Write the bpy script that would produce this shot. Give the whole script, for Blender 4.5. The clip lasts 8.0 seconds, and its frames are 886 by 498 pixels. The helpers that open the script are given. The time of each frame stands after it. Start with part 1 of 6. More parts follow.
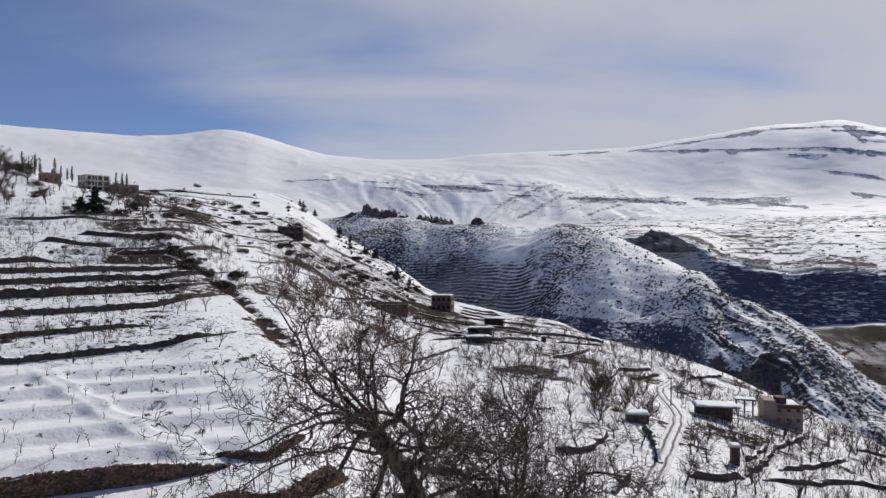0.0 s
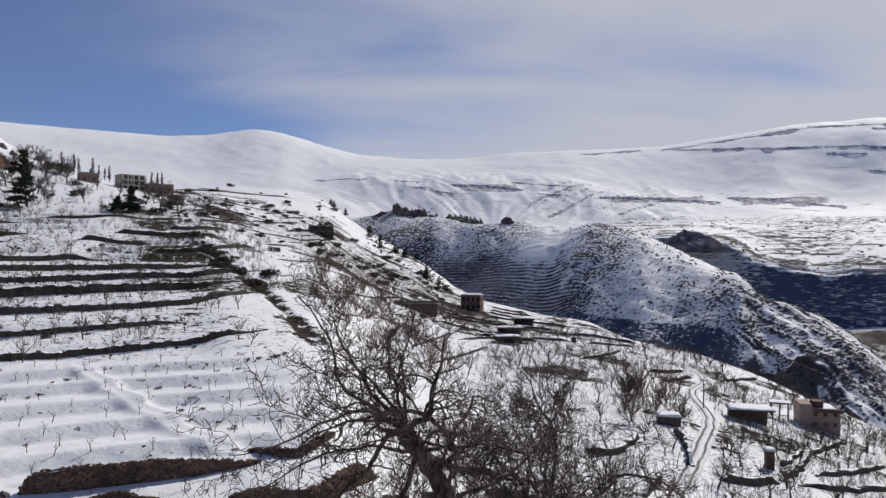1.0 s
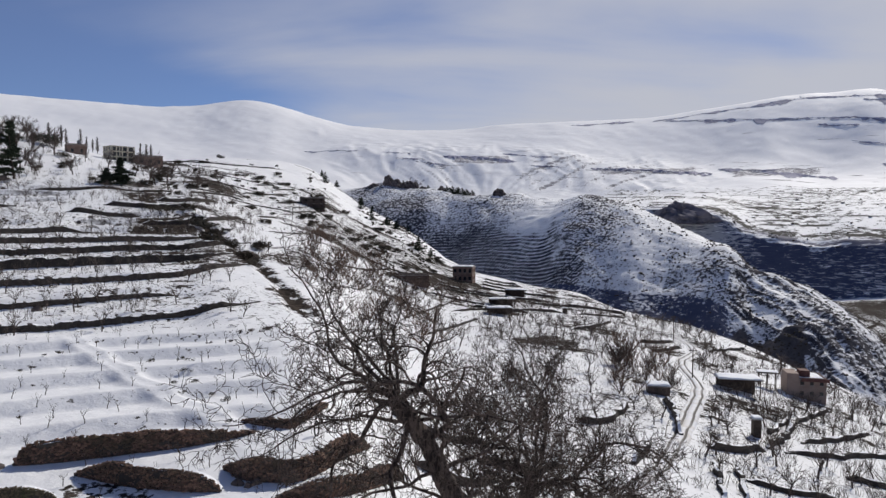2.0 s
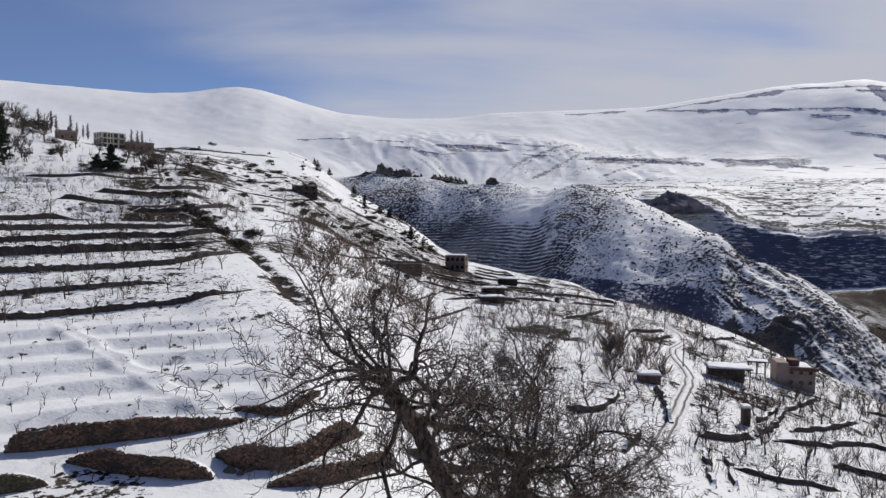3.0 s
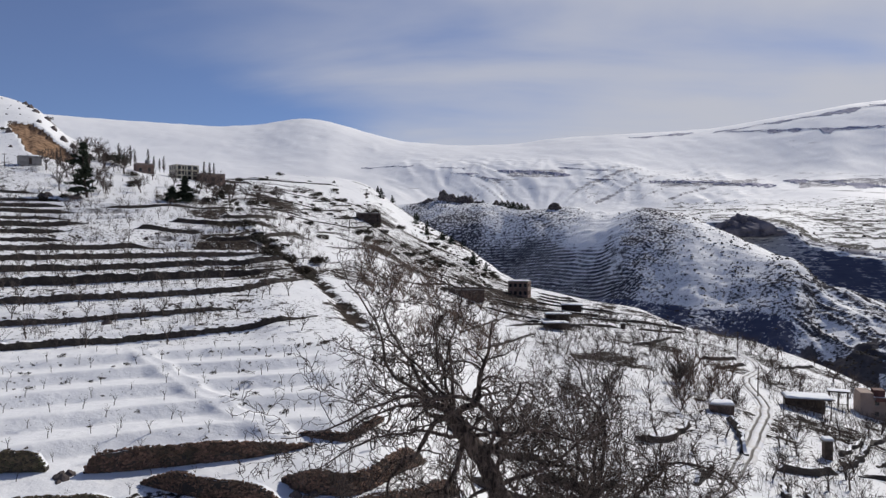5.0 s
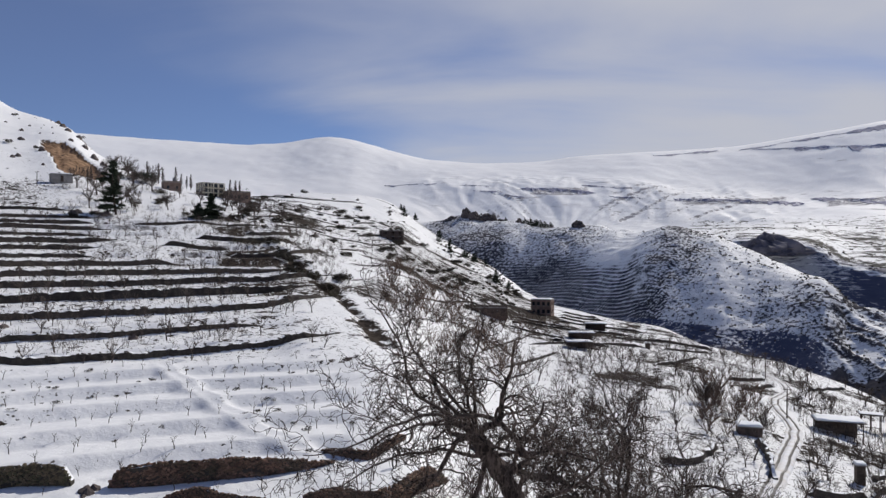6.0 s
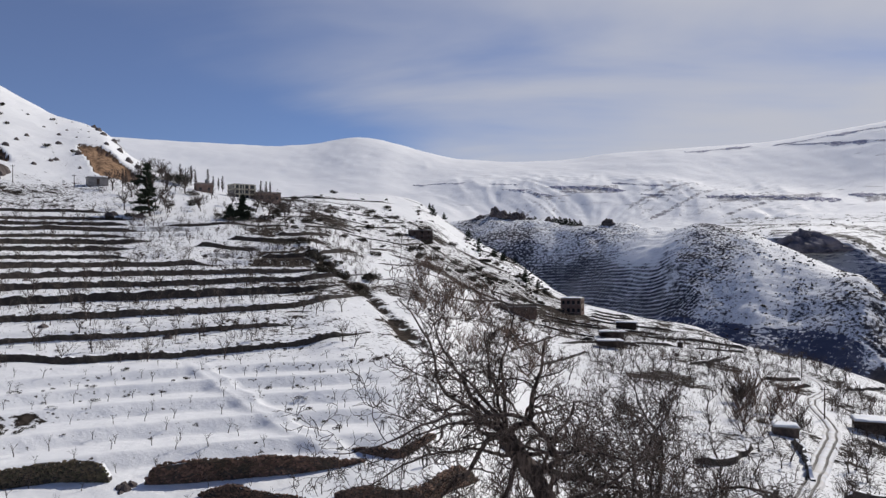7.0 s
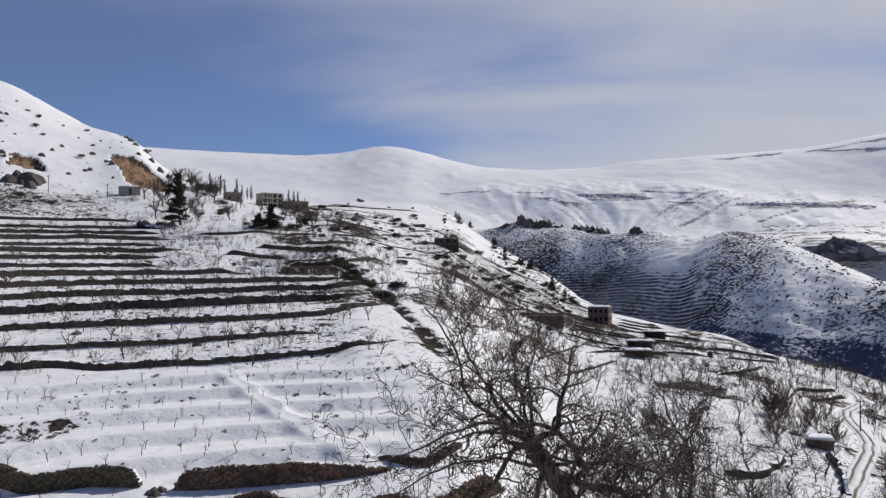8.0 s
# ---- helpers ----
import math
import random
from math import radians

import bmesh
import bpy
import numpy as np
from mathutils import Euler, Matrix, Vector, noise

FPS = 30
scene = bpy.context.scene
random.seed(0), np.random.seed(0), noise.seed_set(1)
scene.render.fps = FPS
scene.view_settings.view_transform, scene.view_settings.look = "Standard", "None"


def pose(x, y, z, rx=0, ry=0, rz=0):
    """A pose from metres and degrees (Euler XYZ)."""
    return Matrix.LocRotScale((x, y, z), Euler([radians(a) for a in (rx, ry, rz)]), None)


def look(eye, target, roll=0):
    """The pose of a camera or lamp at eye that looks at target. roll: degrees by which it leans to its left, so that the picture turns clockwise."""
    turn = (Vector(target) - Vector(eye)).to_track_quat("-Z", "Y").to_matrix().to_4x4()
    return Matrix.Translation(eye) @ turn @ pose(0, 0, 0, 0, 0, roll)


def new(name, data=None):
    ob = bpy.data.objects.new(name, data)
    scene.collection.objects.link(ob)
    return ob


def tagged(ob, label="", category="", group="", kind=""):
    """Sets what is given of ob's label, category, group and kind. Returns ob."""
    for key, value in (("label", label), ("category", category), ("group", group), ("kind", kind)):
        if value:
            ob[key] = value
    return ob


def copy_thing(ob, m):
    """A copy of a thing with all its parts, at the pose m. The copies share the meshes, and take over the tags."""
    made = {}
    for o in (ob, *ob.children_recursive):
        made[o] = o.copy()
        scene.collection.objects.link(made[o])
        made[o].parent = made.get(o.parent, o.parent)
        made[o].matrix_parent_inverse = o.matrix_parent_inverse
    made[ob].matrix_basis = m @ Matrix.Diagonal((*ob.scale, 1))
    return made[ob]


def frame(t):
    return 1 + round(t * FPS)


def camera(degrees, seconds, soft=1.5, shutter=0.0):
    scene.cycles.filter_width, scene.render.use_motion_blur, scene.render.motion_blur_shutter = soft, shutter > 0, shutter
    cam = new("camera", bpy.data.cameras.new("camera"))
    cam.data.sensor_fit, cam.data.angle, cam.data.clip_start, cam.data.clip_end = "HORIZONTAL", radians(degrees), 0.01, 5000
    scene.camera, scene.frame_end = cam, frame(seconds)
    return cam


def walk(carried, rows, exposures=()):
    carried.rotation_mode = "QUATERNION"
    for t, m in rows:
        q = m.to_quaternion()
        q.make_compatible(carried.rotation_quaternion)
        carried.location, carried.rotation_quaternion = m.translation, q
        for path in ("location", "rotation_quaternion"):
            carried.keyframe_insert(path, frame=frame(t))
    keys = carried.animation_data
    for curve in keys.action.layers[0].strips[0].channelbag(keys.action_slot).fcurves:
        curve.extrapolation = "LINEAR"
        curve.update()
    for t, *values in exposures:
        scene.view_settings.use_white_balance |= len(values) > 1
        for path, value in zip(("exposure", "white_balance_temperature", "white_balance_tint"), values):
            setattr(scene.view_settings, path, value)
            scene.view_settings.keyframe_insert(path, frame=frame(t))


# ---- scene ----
EXPOSURE = -0.38
cam = camera(64.6, 8.0, soft=1.4)
ROWS = [
    (0.0, 0.0, 0.0, 0.0),
    (0.5, 1.26, -0.16, -0.33),
    (1.0, 2.42, -0.06, -0.22),
    (1.5, 2.02, -0.91, -0.45),
    (2.0, 1.75, -2.36, -0.14),
    (2.2, 1.61, -2.66, -0.2),
    (3.3, 1.13, -3.33, -0.41),
    (3.5, 1.40, -2.74, -0.42),
    (4.0, 2.10, -1.84, -0.12),
    (4.5, 3.59, -1.40, -0.03),
    (4.7, 4.86, -1.33, 0.1),
    (5.8, 7.67, -0.04, 0.0),
    (6.0, 8.10, 0.28, -0.02),
    (6.5, 9.50, 0.29, 0.16),
    (7.0, 10.46, 0.22, 0.33),
    (7.5, 11.73, 0.52, 0.37),
    (8.0, 12.60, 0.91, 0.32),
]
# the camera turns where it is held, at the top of the slope; all heights are counted from the eye
walk(cam, [(t, pose(0.05, -0.05, 0, 90 + pitch, roll, yaw)) for t, yaw, pitch, roll in ROWS], [(0.0, EXPOSURE), (8.0, EXPOSURE)])

# ---- sky and sun ----
SUN_AZ, SUN_EL = 35.0, 39.0            # degrees to the right of straight ahead, degrees up


def sky():
    world = bpy.data.worlds.new("sky")
    scene.world = world
    world.use_nodes = True
    nt = world.node_tree
    nt.nodes.clear()
    N, L = nt.nodes.new, nt.links.new
    out, back = N("ShaderNodeOutputWorld"), N("ShaderNodeBackground")
    air = N("ShaderNodeTexSky")
    air.sky_type, air.sun_disc = "NISHITA", False
    air.sun_elevation, air.sun_rotation = radians(SUN_EL), radians(SUN_AZ)
    air.altitude, air.dust_density, air.ozone_density = 2500, 0.2, 4.0
    deep = N("ShaderNodeMix"); deep.data_type, deep.blend_type = "RGBA", "MULTIPLY"
    deep.inputs["Factor"].default_value = 1.0
    L(air.outputs[0], deep.inputs["A"])
    deep.inputs["B"].default_value = (0.67, 0.765, 0.99, 1)
    coord = N("ShaderNodeTexCoord")
    parts = N("ShaderNodeSeparateXYZ")
    L(coord.outputs["Generated"], parts.inputs[0])

    def calc(op, p, q):
        m = N("ShaderNodeMath"); m.operation = op
        for i, v in enumerate((p, q)):
            if isinstance(v, (int, float)):
                m.inputs[i].default_value = v
            else:
                L(v, m.inputs[i])
        return m.outputs[0]

    def ramp(v, lo, hi, p, q):
        m = N("ShaderNodeMapRange"); m.interpolation_type = "SMOOTHSTEP"
        for i, w in enumerate((lo, hi, p, q)):
            m.inputs[i + 1].default_value = w
        L(v, m.inputs[0])
        return m.outputs[0]
    # cirrus lies on a flat layer: directions are divided by their height
    lift = calc("ADD", calc("MAXIMUM", parts.outputs["Z"], 0.0), 0.22)
    comb = N("ShaderNodeCombineXYZ")
    L(calc("DIVIDE", parts.outputs["X"], lift), comb.inputs[0])
    L(calc("DIVIDE", parts.outputs["Y"], lift), comb.inputs[1])

    def wisps(scale, turn, stretch, shift, detail, rough, twist):
        m = N("ShaderNodeMapping")
        m.inputs["Rotation"].default_value, m.inputs["Scale"].default_value, m.inputs["Location"].default_value = (0, 0, radians(turn)), (*stretch, 1), (*shift, 0)
        L(comb.outputs[0], m.inputs[0])
        n = N("ShaderNodeTexNoise")
        n.inputs["Scale"].default_value, n.inputs["Detail"].default_value = scale, detail
        n.inputs["Roughness"].default_value, n.inputs["Distortion"].default_value = rough, twist
        L(m.outputs[0], n.inputs["Vector"])
        return n.outputs[0]
    sheet = wisps(0.75, 25, (1.0, 0.7), (3.1, 1.7), 5, 0.45, 0.4)
    streak = wisps(1.7, 62, (0.35, 1.0), (0.4, 5.2), 6, 0.5, 0.5)
    # the veil thickens towards the sun's side; the sky stays clear low down on the other side
    side = ramp(parts.outputs["X"], -0.62, 0.28, -0.20, 0.24)
    low = ramp(parts.outputs["Z"], 0.13, 0.25, -0.32, 0.04)
    low = calc("MULTIPLY", low, ramp(parts.outputs["X"], -0.40, -0.10, 1.0, 0.0))
    body = calc("ADD", calc("MULTIPLY", sheet, 0.7), calc("MULTIPLY", calc("SUBTRACT", streak, 0.12), 0.78))
    veil = ramp(calc("ADD", calc("ADD", body, side), low), 0.40, 0.96, 0.11, 0.95)
    # it thins out overhead and behind
    veil = calc("MULTIPLY", veil, calc("MULTIPLY", ramp(parts.outputs["Y"], -0.2, 0.45, 0.15, 1.0), ramp(parts.outputs["Z"], 0.45, 0.8, 1.0, 0.25)))
    mix = N("ShaderNodeMix"); mix.data_type = "RGBA"
    L(veil, mix.inputs["Factor"]); L(deep.outputs["Result"], mix.inputs["A"])
    mix.inputs["B"].default_value = (6.7, 6.85, 7.6, 1)
    L(mix.outputs["Result"], back.inputs[0])
    back.inputs[1].default_value = 0.1
    L(back.outputs[0], out.inputs[0])


sky()
lamp = bpy.data.lights.new("sun", "SUN")
lamp.energy, lamp.angle, lamp.color = 4.35, radians(0.6), (1.0, 0.948, 0.872)
sun = new("sun", lamp)
a, e = radians(SUN_AZ), radians(SUN_EL)
sun.matrix_world = look((0, 0, 0), (-math.sin(a) * math.cos(e), -math.cos(a) * math.cos(e), -math.sin(e)))

# ---- materials ----


class Nodes:
    """A small builder for node materials."""

    def __init__(self, name):
        self.mat = bpy.data.materials.new(name)
        self.mat.use_nodes = True
        self.nt = self.mat.node_tree
        self.bsdf = self.nt.nodes["Principled BSDF"]
        self.bsdf.inputs["Specular IOR Level"].default_value = 0.25
        self.coord = None

    def node(self, kind):
        return self.nt.nodes.new("ShaderNode" + kind)

    def link(self, a, b):
        self.nt.links.new(a, b)

    def place(self):
        if self.coord is None:
            self.coord = self.node("TexCoord").outputs["Object"]
        return self.coord

    def noise(self, scale, detail=4.0, rough=0.55, stretch=None, offset=(0, 0, 0)):
        n = self.node("TexNoise")
        n.inputs["Scale"].default_value, n.inputs["Detail"].default_value, n.inputs["Roughness"].default_value = scale, detail, rough
        source = self.place()
        if stretch:
            m = self.node("Mapping")
            m.inputs["Scale"].default_value, m.inputs["Location"].default_value = stretch, offset
            self.link(source, m.inputs[0])
            source = m.outputs[0]
        self.link(source, n.inputs["Vector"])
        return n.outputs[0]

    def ramp(self, value, lo, hi, a=0.0, b=1.0):
        m = self.node("MapRange")
        m.interpolation_type = "SMOOTHSTEP"
        for i, v in enumerate((lo, hi, a, b)):
            m.inputs[i + 1].default_value = v
        self.link(value, m.inputs[0])
        return m.outputs[0]

    def math(self, op, a, b):
        m = self.node("Math")
        m.operation = op
        for i, v in enumerate((a, b)):
            if isinstance(v, (int, float)):
                m.inputs[i].default_value = v
            else:
                self.link(v, m.inputs[i])
        return m.outputs[0]

    def mix(self, fac, a, b):
        m = self.node("Mix")
        m.data_type = "RGBA"
        for key, v in (("Factor", fac), ("A", a), ("B", b)):
            if isinstance(v, tuple):
                m.inputs[key].default_value = (*v, 1)
            elif isinstance(v, (int, float)):
                m.inputs[key].default_value = v
            else:
                self.link(v, m.inputs[key])
        return m.outputs["Result"]

    def attr(self, name):
        n = self.node("Attribute")
        n.attribute_name = name
        return n.outputs["Fac"]

    def slope(self):
        g, s = self.node("NewGeometry"), self.node("SeparateXYZ")
        self.link(g.outputs["True Normal"], s.inputs[0])
        return s.outputs["Z"]

    def random(self):
        return self.node("ObjectInfo").outputs["Random"]

    def island(self):
        return self.node("NewGeometry").outputs["Random Per Island"]

    def bump(self, height, strength, distance):
        b = self.node("Bump")
        b.inputs["Strength"].default_value, b.inputs["Distance"].default_value = strength, distance
        self.link(height, b.inputs["Height"])
        self.link(b.outputs[0], self.bsdf.inputs["Normal"])

    def done(self, color, rough=0.8):
        if isinstance(color, tuple):
            self.bsdf.inputs["Base Color"].default_value = (*color, 1)
        else:
            self.link(color, self.bsdf.inputs["Base Color"])
        if isinstance(rough, (int, float)):
            self.bsdf.inputs["Roughness"].default_value = rough
        else:
            self.link(rough, self.bsdf.inputs["Roughness"])
        return self.mat


def ground_material():
    """Snow that thins out to earth, scrub and rock: on steep faces and where the ground is marked bare."""
    n = Nodes("snowy_ground")
    grain = n.noise(0.9, 5)
    wide = n.noise(0.02, 4)
    rock = n.mix(n.noise(0.35, 5), (0.04, 0.038, 0.043), (0.14, 0.132, 0.14))
    rock = n.mix(n.ramp(wide, 0.4, 0.65), rock, (0.055, 0.053, 0.06))
    snow = n.mix(n.noise(0.06, 3), (0.77, 0.778, 0.80), (0.86, 0.865, 0.865))
    # far snow is made whiter, standing in for the light that haze adds
    snow = n.mix(n.ramp(n.attr("bare_far"), 0.1, 0.28), snow, n.mix(n.noise(0.01, 4), (0.86, 0.865, 0.875), (0.92, 0.92, 0.92)))
    steep = n.ramp(n.math("ADD", n.slope(), n.math("MULTIPLY", n.math("SUBTRACT", n.noise(0.12, 6, 0.65), 0.5), 0.55)), 0.60, 0.74, 1.0, 0.0)
    fine = n.noise(0.33, 6, 0.68, (1, 1, 1.6))
    middle = n.noise(0.3, 6, 0.66, (1, 1, 1.2), (40, 7, 0))
    coarse = n.noise(0.045, 6, 0.72, (1, 1, 2.2), (90, 17, 0))
    thin = n.ramp(n.math("SUBTRACT", n.attr("bare"), fine), 0.0, 0.05)
    clods = n.noise(1.5, 4, 0.6, (1, 1, 1), (11, 3, 0))
    thin = n.math("MAXIMUM", thin, n.ramp(n.math("SUBTRACT", n.attr("bare"), clods), -0.01, 0.03))
    thin = n.math("MAXIMUM", thin, n.ramp(n.math("SUBTRACT", n.attr("bare_mid"), middle), 0.0, 0.05))
    thin = n.math("MAXIMUM", thin, n.ramp(n.math("SUBTRACT", n.attr("bare_far"), coarse), 0.0, 0.06))
    strata = n.noise(0.006, 5, 0.6, (1, 1, 22), (3, 8, 0))
    thin = n.math("MAXIMUM", thin, n.ramp(n.math("SUBTRACT", n.attr("strata"), strata), 0.0, 0.05))
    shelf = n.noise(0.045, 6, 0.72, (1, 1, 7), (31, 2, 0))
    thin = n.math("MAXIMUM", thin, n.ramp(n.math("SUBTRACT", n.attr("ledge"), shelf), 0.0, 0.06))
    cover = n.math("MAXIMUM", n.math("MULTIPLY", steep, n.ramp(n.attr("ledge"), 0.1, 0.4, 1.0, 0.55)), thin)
    earth = n.mix(n.ramp(n.noise(1.3, 4), 0.35, 0.65), (0.022, 0.019, 0.017), (0.07, 0.056, 0.046))
    # ledge rock is tinted blue: distance haze and shade put into its colour
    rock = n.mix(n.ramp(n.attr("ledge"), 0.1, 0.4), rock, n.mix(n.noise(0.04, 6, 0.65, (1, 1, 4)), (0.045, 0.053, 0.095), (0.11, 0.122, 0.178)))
    # haze over the shaded far cliffs is put into this lighter rock colour
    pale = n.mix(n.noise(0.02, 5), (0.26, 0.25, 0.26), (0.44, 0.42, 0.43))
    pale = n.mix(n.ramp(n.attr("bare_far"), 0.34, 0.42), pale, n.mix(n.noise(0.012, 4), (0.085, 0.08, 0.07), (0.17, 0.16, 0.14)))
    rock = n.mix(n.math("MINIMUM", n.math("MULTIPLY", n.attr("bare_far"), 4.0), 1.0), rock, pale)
    stony = n.math("ADD", n.math("ADD", n.attr("bare_mid"), n.attr("bare_far")), n.attr("ledge"))
    dark = n.mix(n.math("MINIMUM", n.math("MULTIPLY", stony, 4.0), 1.0), earth, rock)
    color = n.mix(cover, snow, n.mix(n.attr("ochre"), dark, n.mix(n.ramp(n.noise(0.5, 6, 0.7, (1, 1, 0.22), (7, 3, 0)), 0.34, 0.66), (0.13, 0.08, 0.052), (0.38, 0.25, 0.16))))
    drift = n.noise(0.25, 3, 0.5, (1, 1, 1), (5, 60, 0))
    n.bump(n.math("ADD", n.math("MULTIPLY", grain, 0.45), n.math("ADD", fine, n.math("MULTIPLY", drift, 1.2))), 0.5, 0.4)
    n.link(n.ramp(cover, 0.0, 1.0, 0.22, 0.02), n.bsdf.inputs["Specular IOR Level"])
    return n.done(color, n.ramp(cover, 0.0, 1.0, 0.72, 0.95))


def bark_material(name, a, b):
    n = Nodes(name)
    n.bump(n.math("ADD", n.noise(14, 5, 0.6, (1, 1, 0.3)), n.noise(4, 4, 0.6, (1, 1, 0.35))), 0.9, 0.06)
    furrow = n.ramp(n.noise(11, 5, 0.65, (1, 1, 0.16)), 0.40, 0.56)
    return n.done(n.mix(n.math("MULTIPLY", furrow, n.ramp(n.noise(2.5, 4), 0.25, 0.6, 0.35, 1.0)), a, b), 0.85)


def plain_material(name, a, b, scale=2.0, rough=0.8, relief=0.2):
    """A matt surface with stains at one scale and grain at another."""
    n = Nodes(name)
    n.bump(n.noise(scale * 9, 4), relief, 0.04)
    return n.done(n.mix(n.ramp(n.noise(scale, 5), 0.3, 0.7), a, b), rough)


def stone_material(name, a, b, moss):
    n = Nodes(name)
    tone = n.mix(n.math("FRACT", n.math("ADD", n.random(), n.island()), 0.0), a, b)
    tone = n.mix(n.ramp(n.noise(0.35, 4), 0.5, 0.68), tone, moss)
    tone = n.mix(n.math("MULTIPLY", n.ramp(n.noise(3.0, 5), 0.45, 0.7), 0.6), tone, (0.05, 0.045, 0.04))
    n.bump(n.noise(6, 5), 0.5, 0.05)
    return n.done(tone, 0.85)


GROUND = ground_material()
BARK = bark_material("walnut_bark", (0.024, 0.018, 0.016), (0.135, 0.103, 0.09))
TWIG = bark_material("orchard_bark", (0.05, 0.039, 0.034), (0.13, 0.103, 0.09))
WILLOW = bark_material("reddish_twigs", (0.10, 0.065, 0.05), (0.17, 0.12, 0.095))
STONE = stone_material("field_stone", (0.06, 0.04, 0.032), (0.29, 0.175, 0.125), (0.09, 0.072, 0.05))
MOSSY = stone_material("mossy_field_stone", (0.06, 0.052, 0.036), (0.20, 0.155, 0.10), (0.085, 0.085, 0.045))
SNOW = plain_material("snow_cap", (0.78, 0.8, 0.84), (0.88, 0.89, 0.9), 0.8, 0.7, 0.3)

# ---- the lie of the land ----
# Bearings in degrees from straight ahead (right is positive), heights as seen from the eye in degrees, distances in metres.


def blend(xs, ys, x):
    """A smooth curve without overshoot through a few stations; xs may differ from column to column."""
    xs, ys = [np.asarray(v, float) + 0 * x for v in xs], [np.asarray(v, float) + 0 * x for v in ys]
    k = len(xs)
    slope = [(ys[i + 1] - ys[i]) / (xs[i + 1] - xs[i]) for i in range(k - 1)]
    tan = [slope[0]]
    for i in range(1, k - 1):
        s, t = slope[i - 1], slope[i]
        both = s * t > 0
        tan.append(np.where(both, 2 * s * t / np.where(both, s + t, 1), 0))
    tan.append(slope[-1])
    out = np.where(x <= xs[0], ys[0], ys[-1])
    for i in range(k - 1):
        w = xs[i + 1] - xs[i]
        u = np.clip((x - xs[i]) / w, 0, 1)
        h = ys[i] * (1 + 2 * u) * (1 - u) ** 2 + w * tan[i] * u * (1 - u) ** 2 + ys[i + 1] * u * u * (3 - 2 * u) + w * tan[i + 1] * u * u * (u - 1)
        out = np.where((x >= xs[i]) & (x <= xs[i + 1]), h, out)
    return out


def along(stations, az, far=None):
    """A value that runs along the bearings; behind the camera it goes back to one value."""
    far = 0.5 * (stations[0][1] + stations[-1][1]) if far is None else far
    pts = [(-180, far), (-95, 0.5 * (far + stations[0][1]))] + list(stations) + [(95, 0.5 * (far + stations[-1][1])), (180, far)]
    return blend([p[0] for p in pts], [p[1] for p in pts], az)


SKY = [(-50, 9.0), (-32.3, 8.4), (-28.2, 8.35), (-21.7, 8.5), (-17.2, 9.12), (-15.9, 9.0), (-12, 8.05), (-8.4, 7.3), (-3.9, 7.05), (-0.2, 7.2), (3, 7.6), (7.6, 7.8),
       (13.9, 7.85), (19.8, 8.45), (25.7, 9.05), (27.2, 8.95), (29.3, 9.05), (32.3, 8.3), (45, 7.5)]
SHELF = [(-50, 5.5), (-23.7, 5.4), (-15.9, 5.6), (-12.9, 5.4), (-10.2, 5.55), (-6.6, 5.75), (-3, 5.65), (3.5, 5.35), (8.1, 5.0), (10.8, 4.55), (14.3, 4.2),
         (19.4, 3.75), (22.6, 3.8), (27.2, 3.1), (45, 3.1)]
BASE = [(-50, 3.9), (-12.9, 3.1), (-10.2, 2.8), (-6.6, 2.25), (-3, 2.05), (2.6, 1.8), (9.9, 1.75), (14.3, 1.95), (18.5, 2.15), (45, 2.2)]
RIM = [(-50, 1.6), (-12.9, 1.4), (5.3, 0.7), (12.1, 0.7), (15.6, 1.1), (18.5, 0.85), (20, 0.3), (22, -0.95), (24.5, -1.4), (26.4, -1.75), (28.6, -1.45), (45, -1.7)]
RIDGE = [(-50, 1.5), (-17.2, 1.8), (-11.1, 2.2), (-8.4, 2.7), (-6.2, 3.0), (-3.9, 2.7), (-0.2, 2.15), (3, 1.85), (6.7, 1.65), (9.9, 1.65), (13, 1.3), (14.7, 0.6),
         (18.5, -1.25), (20.4, -2.2), (21.1, -2.85), (21.9, -3.8), (22.6, -4.3), (23.8, -4.75), (26.2, -5.55), (27.9, -6.4), (30, -8.3), (31.5, -9.7), (45, -16)]
BRINK = [(-60, 13.6), (-45, 11.75), (-42.9, 10.95), (-41.5, 10.25), (-39.3, 9.3), (-36.3, 8.5), (-34.3, 6.8), (-32, 5.7), (-30, 5.1), (-26, 4.35), (-23, 4.2), (-20, 4.5), (-16, 4.5), (-12.9, 4.0), (-8.4, 1.2), (-5, -0.6), (-1.1, -3.4),
         (1, -4.3), (6, -5.5), (9, -5.9), (12.9, -7.2), (18, -8.1), (24, -10.2), (28, -12), (32.3, -13.8), (45, -19)]
BRINK_D = [(-60, 620), (-45, 600), (-40, 540), (-36, 450), (-33.5, 400), (-30, 345), (-26, 345), (-20, 470), (-16, 520), (-12.9, 530), (-8.4, 470), (-5, 420), (-1.1, 340), (1, 312),
           (9, 300), (12.9, 270), (18, 258), (24, 228), (28, 212), (32.3, 198), (45, 180)]
VALLEY = [(-60, 3), (-36, 2), (-20, -1), (-13, -4), (-8, -8), (0, -13.5), (8, -14), (13, -15.5), (18, -20), (26, -24), (45, -28)]
